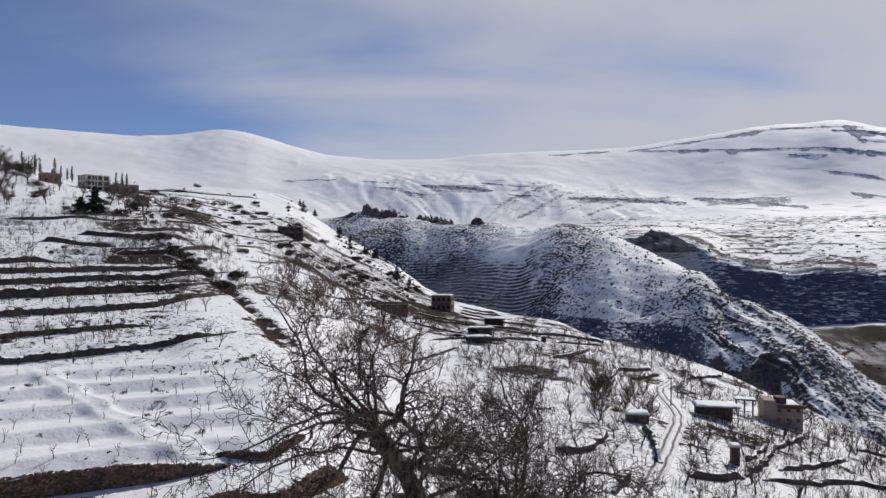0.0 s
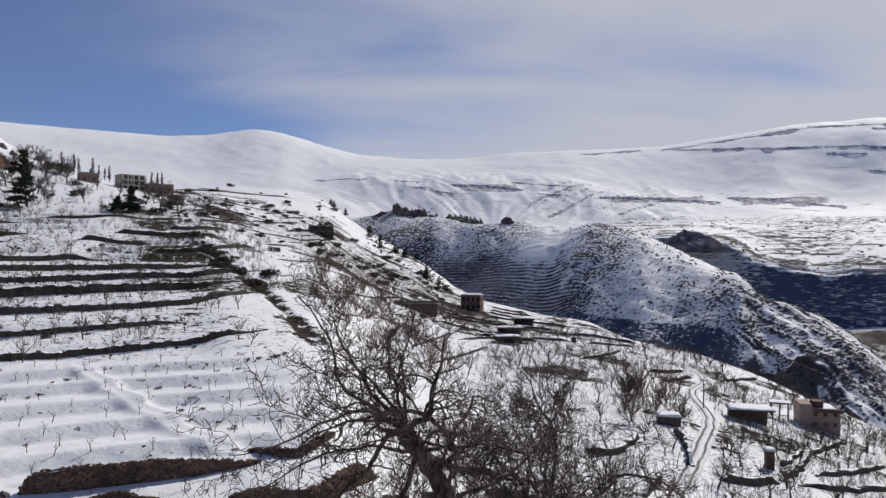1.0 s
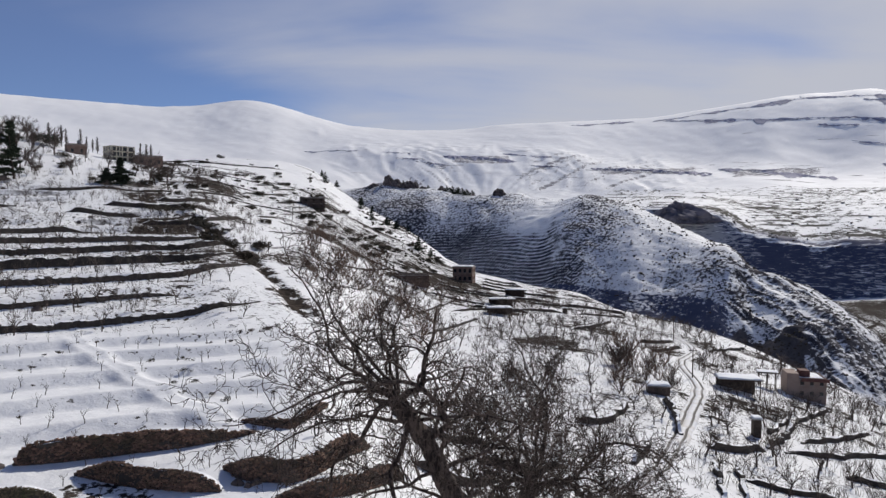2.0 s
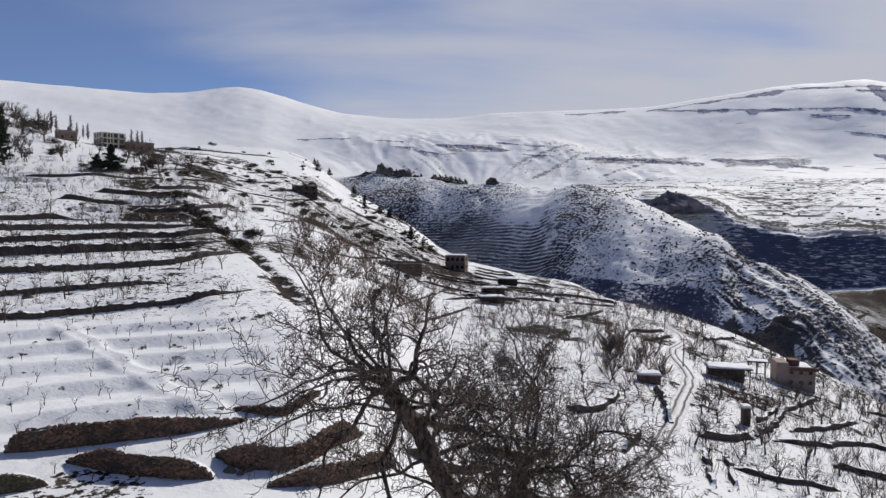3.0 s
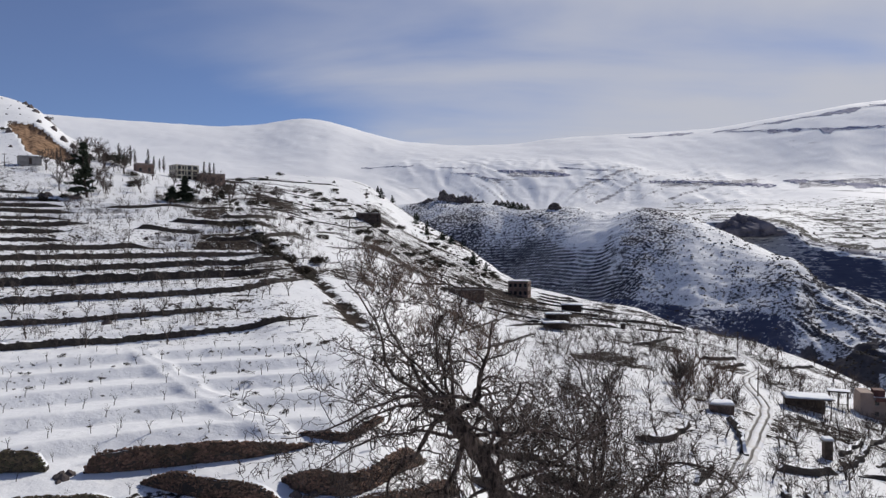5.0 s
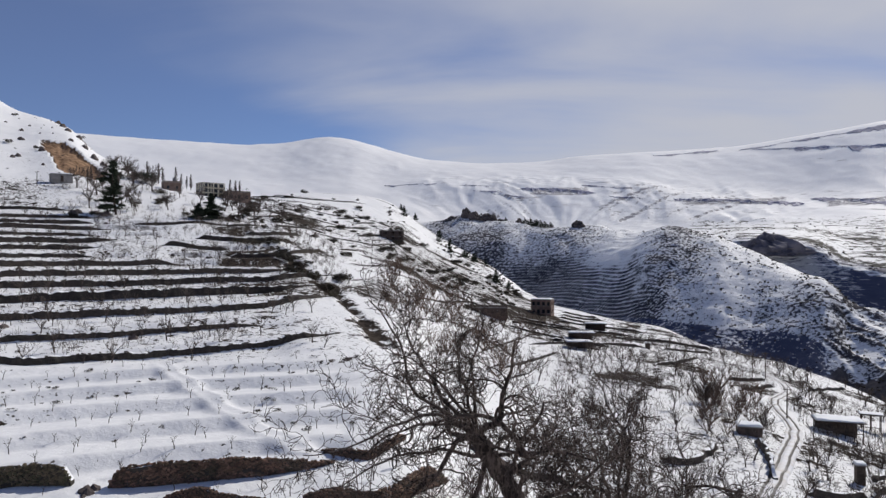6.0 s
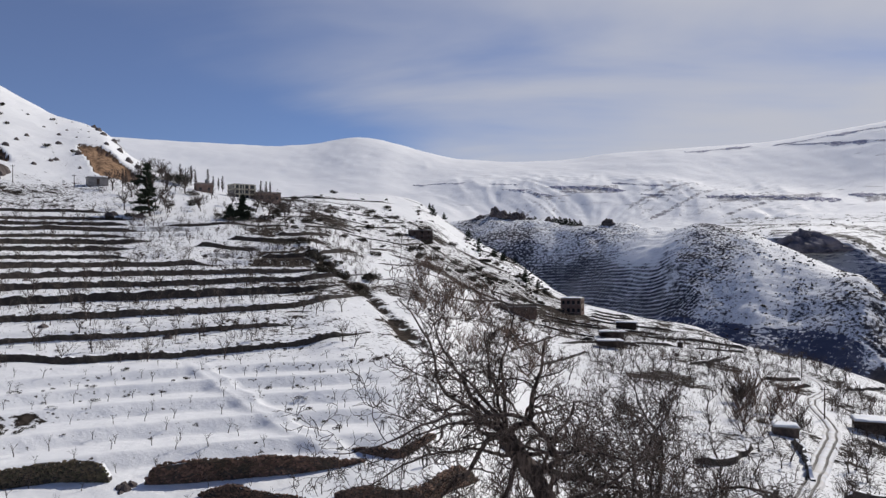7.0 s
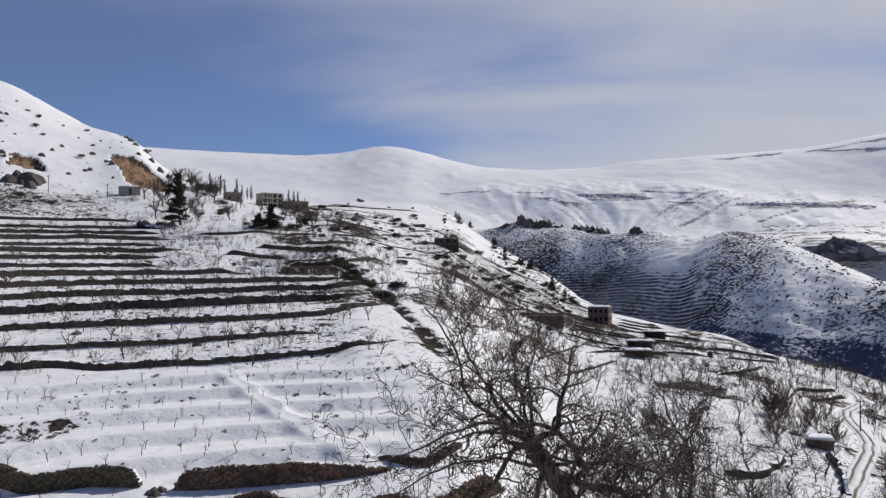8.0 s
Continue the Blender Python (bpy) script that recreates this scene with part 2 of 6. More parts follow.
# heights of the ground near by: at each bearing, by distance
RINGS = (0, 14, 30, 45, 60, 90, 125, 165, 215)
NEAR = [
    (-180, (-1.7, 0, 3, 6, 9, 16, 25, 36, 50)),
    (-70, (-1.7, -6, -11, -14, -14, -9, 0, 12, 30)),
    (-46, (-1.7, -8, -14, -17.5, -16.2, -13.2, -6.5, 2, 11)),
    (-30, (-1.7, -8, -14, -17.5, -16.2, -13.2, -7.5, -1.5, 9.5)),
    (-22, (-1.7, -8, -14, -17.5, -16.2, -13.2, -8.5, -2.5, 7)),
    (-16, (-1.7, -8, -14, -17.5, -16.2, -13.5, -10.5, -6, 0)),
    (-12, (-1.7, -8, -14, -17.5, -16.8, -14.6, -12.8, -9.5, -5)),
    (-7, (-1.7, -8, -14.5, -18, -19.5, -20.5, -20.5, -19, -15)),
    (0, (-1.7, -8, -15, -19.5, -23, -25, -26, -25.5, -24)),
    (9, (-1.7, -8, -15.5, -21, -25, -27.5, -28, -28, -29)),
    (16, (-1.7, -8, -16, -22, -25.5, -28, -29.5, -31, -33)),
    (26, (-1.7, -8, -16, -23, -28, -31.5, -34, -37.5, -42)),
    (34, (-1.7, -8, -16, -24, -30, -34, -38, -43, -50)),
    (70, (-1.7, -6, -12, -18, -24, -34, -42, -50, -60)),
    (180, (-1.7, 0, 3, 6, 9, 16, 25, 36, 50)),
]


def fbm(x, y, seed, octaves=5, rough=0.5):
    """Value noise with several octaves, about -1 to 1."""
    x, y = np.asarray(x + 0.0 * y, float), np.asarray(y + 0.0 * x, float)
    out, amp, total = np.zeros_like(x), 1.0, 0.0
    for o in range(octaves):
        xi, yi = np.floor(x), np.floor(y)
        u, v = x - xi, y - yi
        u, v = u * u * (3 - 2 * u), v * v * (3 - 2 * v)

        def corner(i, j):
            s = np.sin((xi + i) * 127.1 + (yi + j) * 311.7 + seed * 74.7 + o * 19.3) * 43758.5453
            return s - np.floor(s)
        a = corner(0, 0) * (1 - u) + corner(1, 0) * u
        b = corner(0, 1) * (1 - u) + corner(1, 1) * u
        out += amp * (2 * (a * (1 - v) + b * v) - 1)
        total += amp
        amp *= rough
        x, y = x * 2.03 + 11.3, y * 2.03 + 5.7
    return out / total * 1.6


def step(lo, hi, x):
    u = np.clip((x - lo) / (hi - lo), 0, 1)
    return u * u * (3 - 2 * u)


def valley_d(az):
    """Distance of the valley's bed."""
    return along([(-60, 920), (-13, 790), (-5, 735), (1, 680), (9, 600), (12, 566), (15, 538), (18, 512), (24, 468), (32.3, 415), (45, 380)], az)


def ridge_d(az):
    """Distance of the ridge across the valley."""
    return valley_d(az) + along([(-60, 500), (-13, 480), (-4, 410), (4, 360), (9, 385), (14, 385), (22, 310), (45, 240)], az)


def up_flank(az, d):
    """How far up the flank across the valley: 0 at its foot, 1 on the ridge."""
    return (d - valley_d(az)) / (ridge_d(az) - valley_d(az))


def base(az, d):
    """The land without terraces and roughness."""
    rise = lambda s, far=None: np.tan(np.radians(along(s, az, far)))
    ds, zs = [], []
    for i, r in enumerate(RINGS):
        ds.append(r + 0 * az)
        zs.append(blend([p[0] for p in NEAR], [p[1][i] for p in NEAR], az))
    bd, vd = along(BRINK_D, az), valley_d(az)
    rd = ridge_d(az)
    dip = along([(-50, 0), (-10, 0.8), (9, 0.2), (13, -0.8), (17, -3.2), (21, -5.3), (26, -5.6), (30, -5.25), (32, -4.85), (45, -5)], az)
    floor = along([(-50, 0.3), (-10, 1.1), (9, 0.6), (13, -0.1), (17, -2.8), (21, -6.2), (24, -7), (26, -7.3), (30, -9.1), (32, -10.8), (45, -15)], az)
    for dist, tan in ((bd, rise(BRINK, 10)), (vd, rise(VALLEY, 3)), (rd, rise(RIDGE, 3)), (0.5 * (rd + 1780), np.tan(np.radians(floor))), (1785 + 0 * az, np.tan(np.radians(dip))), (1900 + 0 * az, rise(RIM)),
                      (2700 + 0 * az, rise(BASE)), (3250 + 0 * az, rise(SHELF)), (4350 + 0 * az, rise(SKY)), (4900 + 0 * az, 0.9 * rise(SKY))):
        ds.append(dist)
        zs.append(dist * tan)
    return blend(ds, zs, d)


def terrace(z, height, share, tread=0.12, riser=0.14):
    """Levels the land into steps; share is how much of it is levelled."""
    k = np.floor(z / height)
    f = z / height - k
    flat = 1 - riser
    stepped = np.where(f < flat, f * tread / flat, tread + (f - flat) / riser * (1 - tread))
    return z + share * ((k + stepped) * height - z)


def near_line(x, y, points):
    """Distance on the plan to a line through points given as bearing and distance."""
    pts = [(d * math.sin(radians(a)), d * math.cos(radians(a))) for a, d in points]
    best = np.full(np.broadcast(x, y).shape, 1e9)
    for (ax, ay), (bx, by) in zip(pts[:-1], pts[1:]):
        ux, uy = bx - ax, by - ay
        t = np.clip(((x - ax) * ux + (y - ay) * uy) / (ux * ux + uy * uy), 0, 1)
        best = np.minimum(best, np.hypot(x - ax - t * ux, y - ay - t * uy))
    return best


STEP = 1.75                             # height of the walled terraces


def sway(x, y):
    """What keeps the terrace lines from running level."""
    return 0.4 * fbm(x / 50, y / 50, 2, 2)


FOOTPATH = [(-30, 90), (-27.8, 80.5), (-25.2, 71.7), (-22.1, 64.2), (-19.3, 60), (-15.9, 55)]
GULLY = [(-21.3, 186), (-19.3, 166), (-17.2, 146), (-15, 125), (-13, 104)]


def cutting(az, d):
    """Share of bare earth: two ragged banks cut into the hill, each wider at its foot."""
    rag, nib = 3.0 * fbm(az / 0.35, d / 16, 39, 4), 0.25 * fbm(az / 0.5, d / 6, 40, 3)
    out = 0 * (az + d)
    for a0, a1, foot, top in ((-37.9, -33.9, [(-37.9, 332), (-37.35, 314), (-36.8, 291), (-35.5, 283), (-33.9, 287)], [(-37.9, 340), (-36.9, 340), (-36.2, 335), (-35.1, 320), (-33.9, 301)]),
                              (-44.2, -42.2, [(-44.2, 300), (-42.2, 293)], [(-44.2, 318), (-43, 316), (-42.2, 300)])):
        lo, hi = blend([p[0] for p in foot], [p[1] for p in foot], az), blend([p[0] for p in top], [p[1] for p in top], az)
        out = np.maximum(out, step(a0 - 0.25, a0 + 0.25, az + nib) * step(a1 + 0.25, a1 - 0.25, az + nib) * step(lo - 3, lo + 3, d + rag) * step(hi + 2.5, hi - 2.5, d + rag))
    return out


# bearings from and to, heights seen from the eye at both ends in degrees, metres tall
CLIFFS = [(15.2, 22.0, 7.72, 8.42, 9), (21.8, 25.2, 8.45, 8.8, 16), (25.4, 28.2, 8.85, 8.7, 9), (18.4, 22.2, 7.55, 7.5, 22), (22.4, 25.4, 7.45, 7.4, 16), (25.2, 28.6, 7.4, 7.2, 14), (26.6, 28.4, 6.85, 6.7, 22),
          (28.8, 31.2, 7.2, 6.8, 26), (31, 34, 6.85, 6.2, 30), (28.7, 30.6, 8.7, 8.5, 20), (29.4, 31.6, 8.4, 8.1, 24), (30.4, 34, 8.2, 7.6, 30), (31, 34, 7.6, 7.1, 24), (28.8, 31.5, 5.6, 5.1, 18), (31, 34, 5.2, 4.2, 16), (30.6, 32.2, 3.9, 3.6, 20),
          (10.5, 14.6, 4.1, 3.95, 20), (14.4, 18.8, 3.9, 3.6, 24), (20, 23.4, 3.85, 3.7, 26), (23, 27.2, 3.6, 3.05, 22), (-1.4, 1.6, 5.15, 5.1, 22), (1.2, 3.8, 5.1, 4.8, 26), (-3.6, -1.8, 4.7, 4.5, 14),
          (-6.4, -4.6, 5.45, 5.4, 7), (9, 13, 7.55, 7.65, 7), (3.5, 6.5, 5.3, 5.1, 7), (-12.5, -9, 5.4, 5.6, 5), (5.6, 7.4, 4.4, 4.3, 9), (-5.2, -3.6, 5.0, 4.9, 8), (16, 19, 7.6, 7.65, 6)]


def within(z, az, d, lo, hi, change):
    """Applies a change to the part of the land between two distances."""
    if z.ndim == 2:
        c = np.nonzero((d[0] > lo) & (d[0] < hi))[0]
        if len(c):
            z[:, c] = change(z[:, c], az, d[:, c])
    else:
        c = np.nonzero((d > lo) & (d < hi))[0]
        if len(c):
            z[c] = change(z[c], az[c], d[c])


def plan(az, d):
    return d * np.sin(np.radians(az)), d * np.cos(np.radians(az))


def near_land(z, az, d):
    """Snow terraces with a trodden path across them, walled terraces above, and the gully."""
    x, y = plan(az, d)
    soft = step(-13.5, -16.5, az) * step(56, 60, d) * step(91, 85, d) * (1 - 0.6 * step(2.2, 0.4, near_line(x, y, FOOTPATH)))
    wave = 0.08 * fbm(x / 30, y / 30, 1, 2)
    z = terrace(z + wave, 0.64, soft, -0.66, 0.25) - wave
    trod = near_line(x, y, FOOTPATH)
    z = z + 0.03 * soft * fbm(x / 1.3, y / 1.3, 63, 3) + 0.08 * step(1.5, 0.8, trod) * step(0.3, 0.7, trod)
    wall = step(-19, -22.5, az) * step(88, 93, d) * step(225, 212, d)
    wave = sway(x, y)
    z = terrace(z + wave, STEP, wall * step(-0.45, 0.05, fbm(x / 30, y / 30, 3, 2) + 0.3), 0.15, 0.2) - wave
    z = z - 0.8 * step(2.6, 0, near_line(x, y, GULLY) + 0.8 * fbm(x / 6, y / 6, 84, 2))
    return z + 0.10 * step(20, 60, d) * fbm(x / 5, y / 5, 5, 3) * (1 - 0.7 * soft)


def slope_land(z, az, d):
    """The hill up to its brink, with the cutting: a bank of bare earth."""
    x, y = plan(az, d)
    z = z + 0.8 * step(200, 300, d) * step(900, 700, d) * fbm(x / 22, y / 22, 6, 4)
    cut = cutting(az, d)
    return z - cut * (1.6 + 1.5 * np.abs(fbm(az / 0.22, d / 30, 53, 4)) + 0.6 * fbm(x / 3, y / 3, 54, 3))


def spurs(az, d):
    """Ribs that run slantwise down the nose."""
    return fbm((az + d / 15 + 0.5 * fbm(az / 2, d / 40, 57, 3)) / 1.0, d / 160 - az / 9, 26, 5)


FLIGHT = 3.5                            # height of the terraces across the valley


def flank_sway(x, y):
    return 8 * fbm(x / 190, y / 190, 4, 2) + 1.8 * fbm(x / 55, y / 55, 24, 2) + 0.5 * fbm(x / 14, y / 14, 44, 2)


def middle_land(z, az, d):
    """The flank across the valley with its many terraces, the dome and the ribbed nose."""
    x, y = plan(az, d)
    flank = step(-7, -3, az) * step(9.5, 7, az + 1.5 * fbm(x / 90, y / 90, 43, 2)) * step(520, 640, d) * step(0.80, 0.62, up_flank(az, d) + 0.12 * fbm(x / 90, y / 90, 8, 2))
    wave = flank_sway(x, y)
    z = terrace(z + wave, FLIGHT, flank * step(-0.75, -0.1, fbm(x / 60, y / 60, 25, 3)), 0.26, 0.36) - wave
    mid = step(430, 560, d) * step(1500, 1200, d) * step(-12, -6, az)
    dome = step(7, 10, az) * step(21, 18, az)
    z = z + mid * (1 - 0.85 * flank) * (1 - 0.85 * dome) * (6 * fbm(x / 80, y / 80, 7, 5) + 6 * (np.abs(fbm(x / 60, y / 60, 17, 5)) - 0.35)) + mid * dome * 1.4 * fbm(x / 16, y / 16, 74, 4)
    up = up_flank(az, d)
    z = z + 13 * np.exp(-((az - 6.6 - 3.4 * up) / 1.9) ** 2) * step(0.1, 0.35, up) * step(1.1, 0.85, up)
    nose = step(19, 23, az) * step(480, 600, d) * step(1000, 800, d)
    z = z + nose * 4.5 * (np.abs(spurs(az, d)) - 0.3)
    canyon = step(1300, 1500, d) * step(2100, 1900, d) * step(10, 15, az)
    z = z + canyon * (3 * fbm(x / 110, y / 110, 9, 5) + 3 * (np.abs(fbm(az / 1.5, d / 300, 45, 4)) - 0.35))
    wave = 5 * fbm(az / 3, d / 900, 75, 3)
    return terrace(z + wave, 15, 0.75 * canyon * step(1770, 1800, d) * step(1930, 1900, d), 0.25, 0.4) - wave


def far_land(z, az, d):
    """The mountains: folds and gullies below the shelf, smooth domes above, cliff bands between."""
    x, y = plan(az, d)
    far = step(2000, 2600, d)
    folds = step(2700, 2900, d) * step(3550, 3250, d) * step(-13, -9, az) * step(26, 12, az)
    bend = 0.9 * fbm(az / 4, d / 500, 18, 3)
    ridged = 1 - np.abs(fbm(az / 2.4 + bend + (d - 3000) / 600, d / 700, 10, 5, 0.55)) * 2
    hills = 1 - np.abs(fbm(x / 330 + 4, y / 420, 27, 5, 0.5)) * 2
    z = z + far * (6 * folds * ridged + 7 * folds * hills + 5 * folds * step(-7, -3, az) * (1 - 2 * np.abs(fbm((az - 0.0135 * np.tanh((az - 2) / 3) * (d - 2900) + 0.3 * bend) / 0.55, d / 1500, 55, 4))) + 6 * fbm(x / 420, y / 420, 11, 3) + 2.0 * fbm(x / 70, y / 70, 12, 4))
    shoulder = step(3300, 3600, d) * step(4350, 4000, d)
    z = z + shoulder * 2.5 * (1 - np.abs(fbm(az / 3.5 + 7, d / 520, 46, 4)) * 2) * step(16, 4, np.abs(az + 14))
    for a0, a1, e0, e1, tall in CLIFFS:
        el = e0 + (e1 - e0) * np.clip((az - a0) / (a1 - a0), 0, 1)
        ragged = fbm(az / 0.8 + e0 * 7, d / 2500, 15, 5, 0.6)
        along_it = step(a0 - 0.6, a0 + 1.2, az) * step(a1 + 0.6, a1 - 1.2, az) * step(-0.7, 0.5, ragged)
        level = el + 0.07 * fbm(az / 2.2 + e0, d / 9000, 16, 3)
        off = (np.degrees(np.arctan2(z, d)) - level) * d / 57.3
        z = z + along_it * step(2900, 3000, d) * 0.3 * tall * (step(-2.5, 2.5, off + 3 * ragged) - step(-tall * 2.2, tall * 2.2, off))
    return z


def land_polar(az, d):
    az, d = np.asarray(az, float), np.asarray(d, float)
    z = base(az, d)
    within(z, az, d, 18, 228, near_land)
    within(z, az, d, 195, 905, slope_land)
    within(z, az, d, 425, 2110, middle_land)
    within(z, az, d, 1990, 9000, far_land)
    return z


def land(x, y):
    x, y = np.asarray(x, float), np.asarray(y, float)
    return land_polar(np.degrees(np.arctan2(x, y)), np.hypot(x, y))


def height(az, d):
    """Ground height at a bearing and a distance."""
    a = radians(az)
    return float(land(np.array([d * math.sin(a)]), np.array([d * math.cos(a)]))[0])


def spot(az, d, lift=0.0):
    a = radians(az)
    return Vector((d * math.sin(a), d * math.cos(a), height(az, d) + lift))


def columns(*spans):
    """Stations with a spacing for each span: (start, spacing), ..., end."""
    out = []
    for (a, s), b in zip(spans[:-1], [q[0] if isinstance(q, tuple) else q for q in spans[1:]]):
        n = max(1, int(round((b - a) / s)))
        out += [a + (b - a) * i / n for i in range(n)]
    return np.array(out)


def ground():
    azs = columns((-180, 5), (-60, 0.5), (-48, 0.2), (34, 0.5), (60, 5), 180)
    ds = columns((0.01, 3), (15, 1.0), (36, 0.45), (56, 0.27), (92, 0.42), (225, 1.5), (520, 1.6), (600, 1.0), (1010, 4.0), (1100, 6), (1600, 8), (1760, 3.5), (1960, 12), (2700, 10), (3400, 14), (4500, 80), 4900)
    A, D = azs[:, None], ds[None, :]
    X, Y = D * np.sin(np.radians(A)), D * np.cos(np.radians(A))
    Z = land_polar(A, D)
    n, m = Z.shape
    mesh = bpy.data.meshes.new("ground")
    i, j = np.meshgrid(np.arange(n), np.arange(m - 1), indexing="ij")
    k = (i + 1) % n
    quads = np.stack([i * m + j, i * m + j + 1, k * m + j + 1, k * m + j], -1).reshape(-1, 4)
    mesh.vertices.add(n * m)
    mesh.vertices.foreach_set("co", np.stack([X, Y, Z], -1).reshape(-1).astype(np.float32))
    mesh.loops.add(quads.size)
    mesh.loops.foreach_set("vertex_index", quads.reshape(-1).astype(np.int32))
    mesh.polygons.add(len(quads))
    mesh.polygons.foreach_set("loop_start", np.arange(0, quads.size, 4, dtype=np.int32))
    mesh.update(calc_edges=True)
    mesh.shade_smooth()
    for name, values in cover(A, D, X, Y, Z).items():
        mesh.attributes.new(name, "FLOAT", "POINT").data.foreach_set("value", (values + 0 * Z).reshape(-1).astype(np.float32))
    mesh.materials.append(GROUND)
    return tagged(new("ground", mesh), "snow-covered terraced hillsides, valley and far mountains", "ground", kind="structure")


# bare rock bands below the far shelf: bearings, heights seen from the eye
BANDS = [(-1.6, 4.2, 4.55, 5.2), (-2.9, -0.9, 4.1, 4.5), (10.2, 18.6, 3.6, 4.1), (20, 27, 3.3, 3.85)]


def risers(az, d):
    """Share of the faces of the low snow terraces, where clods and weeds show."""
    x, y = plan(az, d)
    out = 0 * (az + d)
    c = np.nonzero((d[0] > 57) & (d[0] < 91))[0]
    x, y = x[:, c], y[:, c]
    f = (base(az, d[:, c]) + 0.08 * fbm(x / 30, y / 30, 1, 2)) / 0.64
    f = f - np.floor(f)
    out[:, c] = step(0.72, 0.79, f) * step(1.0, 0.96, f) * step(-13.5, -16.5, az)
    return out


def flank_faces(az, d):
    """Share of the walls of the terraces across the valley, dark with scrub."""
    out = 0 * (az + d)
    c = np.nonzero((d[0] > 520) & (d[0] < 1080))[0]
    x, y = plan(az, d[:, c])
    f = (base(az, d[:, c]) + flank_sway(x, y)) / FLIGHT
    f = f - np.floor(f)
    edge = 2.2 * fbm(x / 70, y / 70, 43, 3)
    patchy = np.clip(0.85 + 0.8 * fbm(x / 40, y / 25, 72, 3), 0.1, 1.2)
    out[:, c] = step(0.58, 0.68, f + 0.06 * fbm(x / 18, y / 18, 73, 2)) * step(-5.5, -2.5, az + edge) * step(9.5, 7, az + edge) * step(0.72, 0.60, up_flank(az, d[:, c]) + 0.14 * fbm(x / 90, y / 90, 8, 3)) * patchy
    return out


def cover(A, D, X, Y, Z):
    """Where the snow has gone: scrub and earth near by, scrub, rock and woods far off, and the ochre cuttings."""
    bare = 0.33 + 0.065 * fbm(X / 35, Y / 35, 21, 3)
    bare = bare + 0.06 * step(205, 240, D) * step(340, 300, D) * step(-30, -25, A) - 0.05 * step(320, 360, D)
    bare = bare + 0.03 * step(5, 12, A) * step(250, 150, D)
    bare = bare - 0.13 * step(-9, -13, A) * step(92, 86, D) + 0.16 * risers(A, D) + 0.1 * step(-36, -41, A) * step(80, 76, D) * step(68, 72, D)
    bare = bare + 0.13 * step(1.0, 0.1, near_line(X, Y, GULLY) + 0.9 * fbm(X / 3, Y / 3, 86, 3))
    bare = bare + (0.06 + 0.16 * step(-0.1, 0.4, fbm(X / 4, Y / 4, 81, 3))) * step(3.2, 0.6, near_line(X, Y, GULLY) + 1.6 * fbm(X / 6, Y / 6, 83, 3))
    bare = bare + 0.16 * step(0.15, 0.6, fbm(X / 17, Y / 17, 47, 3)) * step(100, 140, D) * step(-30, -24, A)
    bare = bare + 0.04 * step(17, 20, A) * step(112, 98, D)
    bare = bare + (0.11 + 0.04 * step(-36, -39, A)) * step(-31, -34, A) * step(222, 228, D) * step(282, 262, D + 8 * fbm(X / 9, Y / 9, 85, 3))
    bare = bare + 0.27 * step(-36, -34, A) * step(-23, -25, A) * step(51.5, 50, D + 1.2 * fbm(A / 2, D / 4, 64, 3))
    bare = bare + 0.055 * step(-19, -23, A) * step(93, 97, D) * step(225, 212, D)
    bare = bare + 0.05 * step(-16, -11, A) * step(230, 260, D) * step(0, -4, A)
    edge = D / along(BRINK_D, A)
    bare = bare + 0.09 * step(-13, -9, A) * step(1, -3, A) * step(0.74, 0.86, edge + 0.12 * fbm(X / 30, Y / 30, 79, 3)) * step(1.25, 1.05, edge)
    bare = bare + 0.16 * step(1.0, 0.55, np.hypot((A - 0.5) / 5.5, (D - 222) / 34) + 0.5 * fbm(X / 12, Y / 12, 80, 3))
    bare = np.where(D > 560, 0, bare)
    earth = cutting(A, D)
    bare = np.maximum(bare, earth)
    mid = step(470, 560, D) * step(1400, 1250, D) * step(-14, -9, A)
    streak, patch = spurs(A, D), fbm(X / 120, Y / 120, 22, 3)
    dome = step(6.5, 9, A) * step(22, 20, A) * step(700, 725, D)
    nose = step(19.5, 21.5, A + 0.012 * (D - 700))
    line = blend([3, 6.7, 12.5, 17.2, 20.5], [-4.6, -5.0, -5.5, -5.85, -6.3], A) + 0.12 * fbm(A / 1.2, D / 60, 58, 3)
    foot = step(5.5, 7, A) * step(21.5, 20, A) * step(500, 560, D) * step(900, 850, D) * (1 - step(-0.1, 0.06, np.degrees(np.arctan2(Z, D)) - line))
    brush = step(20.6, 21.2, A) * step(25.9, 25.4, A) * step(677, 668, D + 10 * fbm(A / 0.6, D / 25, 59, 4))
    crags = step(18, 20, A) * step(24, 22.5, A) * step(735, 760, D) * step(0.05, 0.3, fbm(A / 2.5, (D - 12 * A) / 11, 60, 4))
    stairs = step(-8, -4, A) * step(8.5, 6.5, A) * step(960, 850, D)
    middle = mid * (0.45 - 0.11 * stairs - 0.06 * stairs * step(0.58, 0.72, up_flank(A, D)) + 0.10 * patch * (1 - nose) + 0.03 * step(13, 9, A) - 0.03 * dome + (0.15 * np.clip(1.8 * streak, -1, 1) - 0.02) * nose + 0.08 * step(-9.5, -8, A) * step(-2, -4, A) * step(800, 860, D) + 0.04 * step(-0.1, 0.3, fbm(X / 25, Y / 25, 76, 4)) * dome
                    + 0.12 * foot + 0.31 * flank_faces(A, D) + 0.5 * brush + 0.1 * crags + 0.10 * step(3.0, 0.5, np.hypot(A - 10.6, (D - 870) / 60)))
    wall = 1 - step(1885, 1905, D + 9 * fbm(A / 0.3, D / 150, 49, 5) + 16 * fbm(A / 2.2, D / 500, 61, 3))
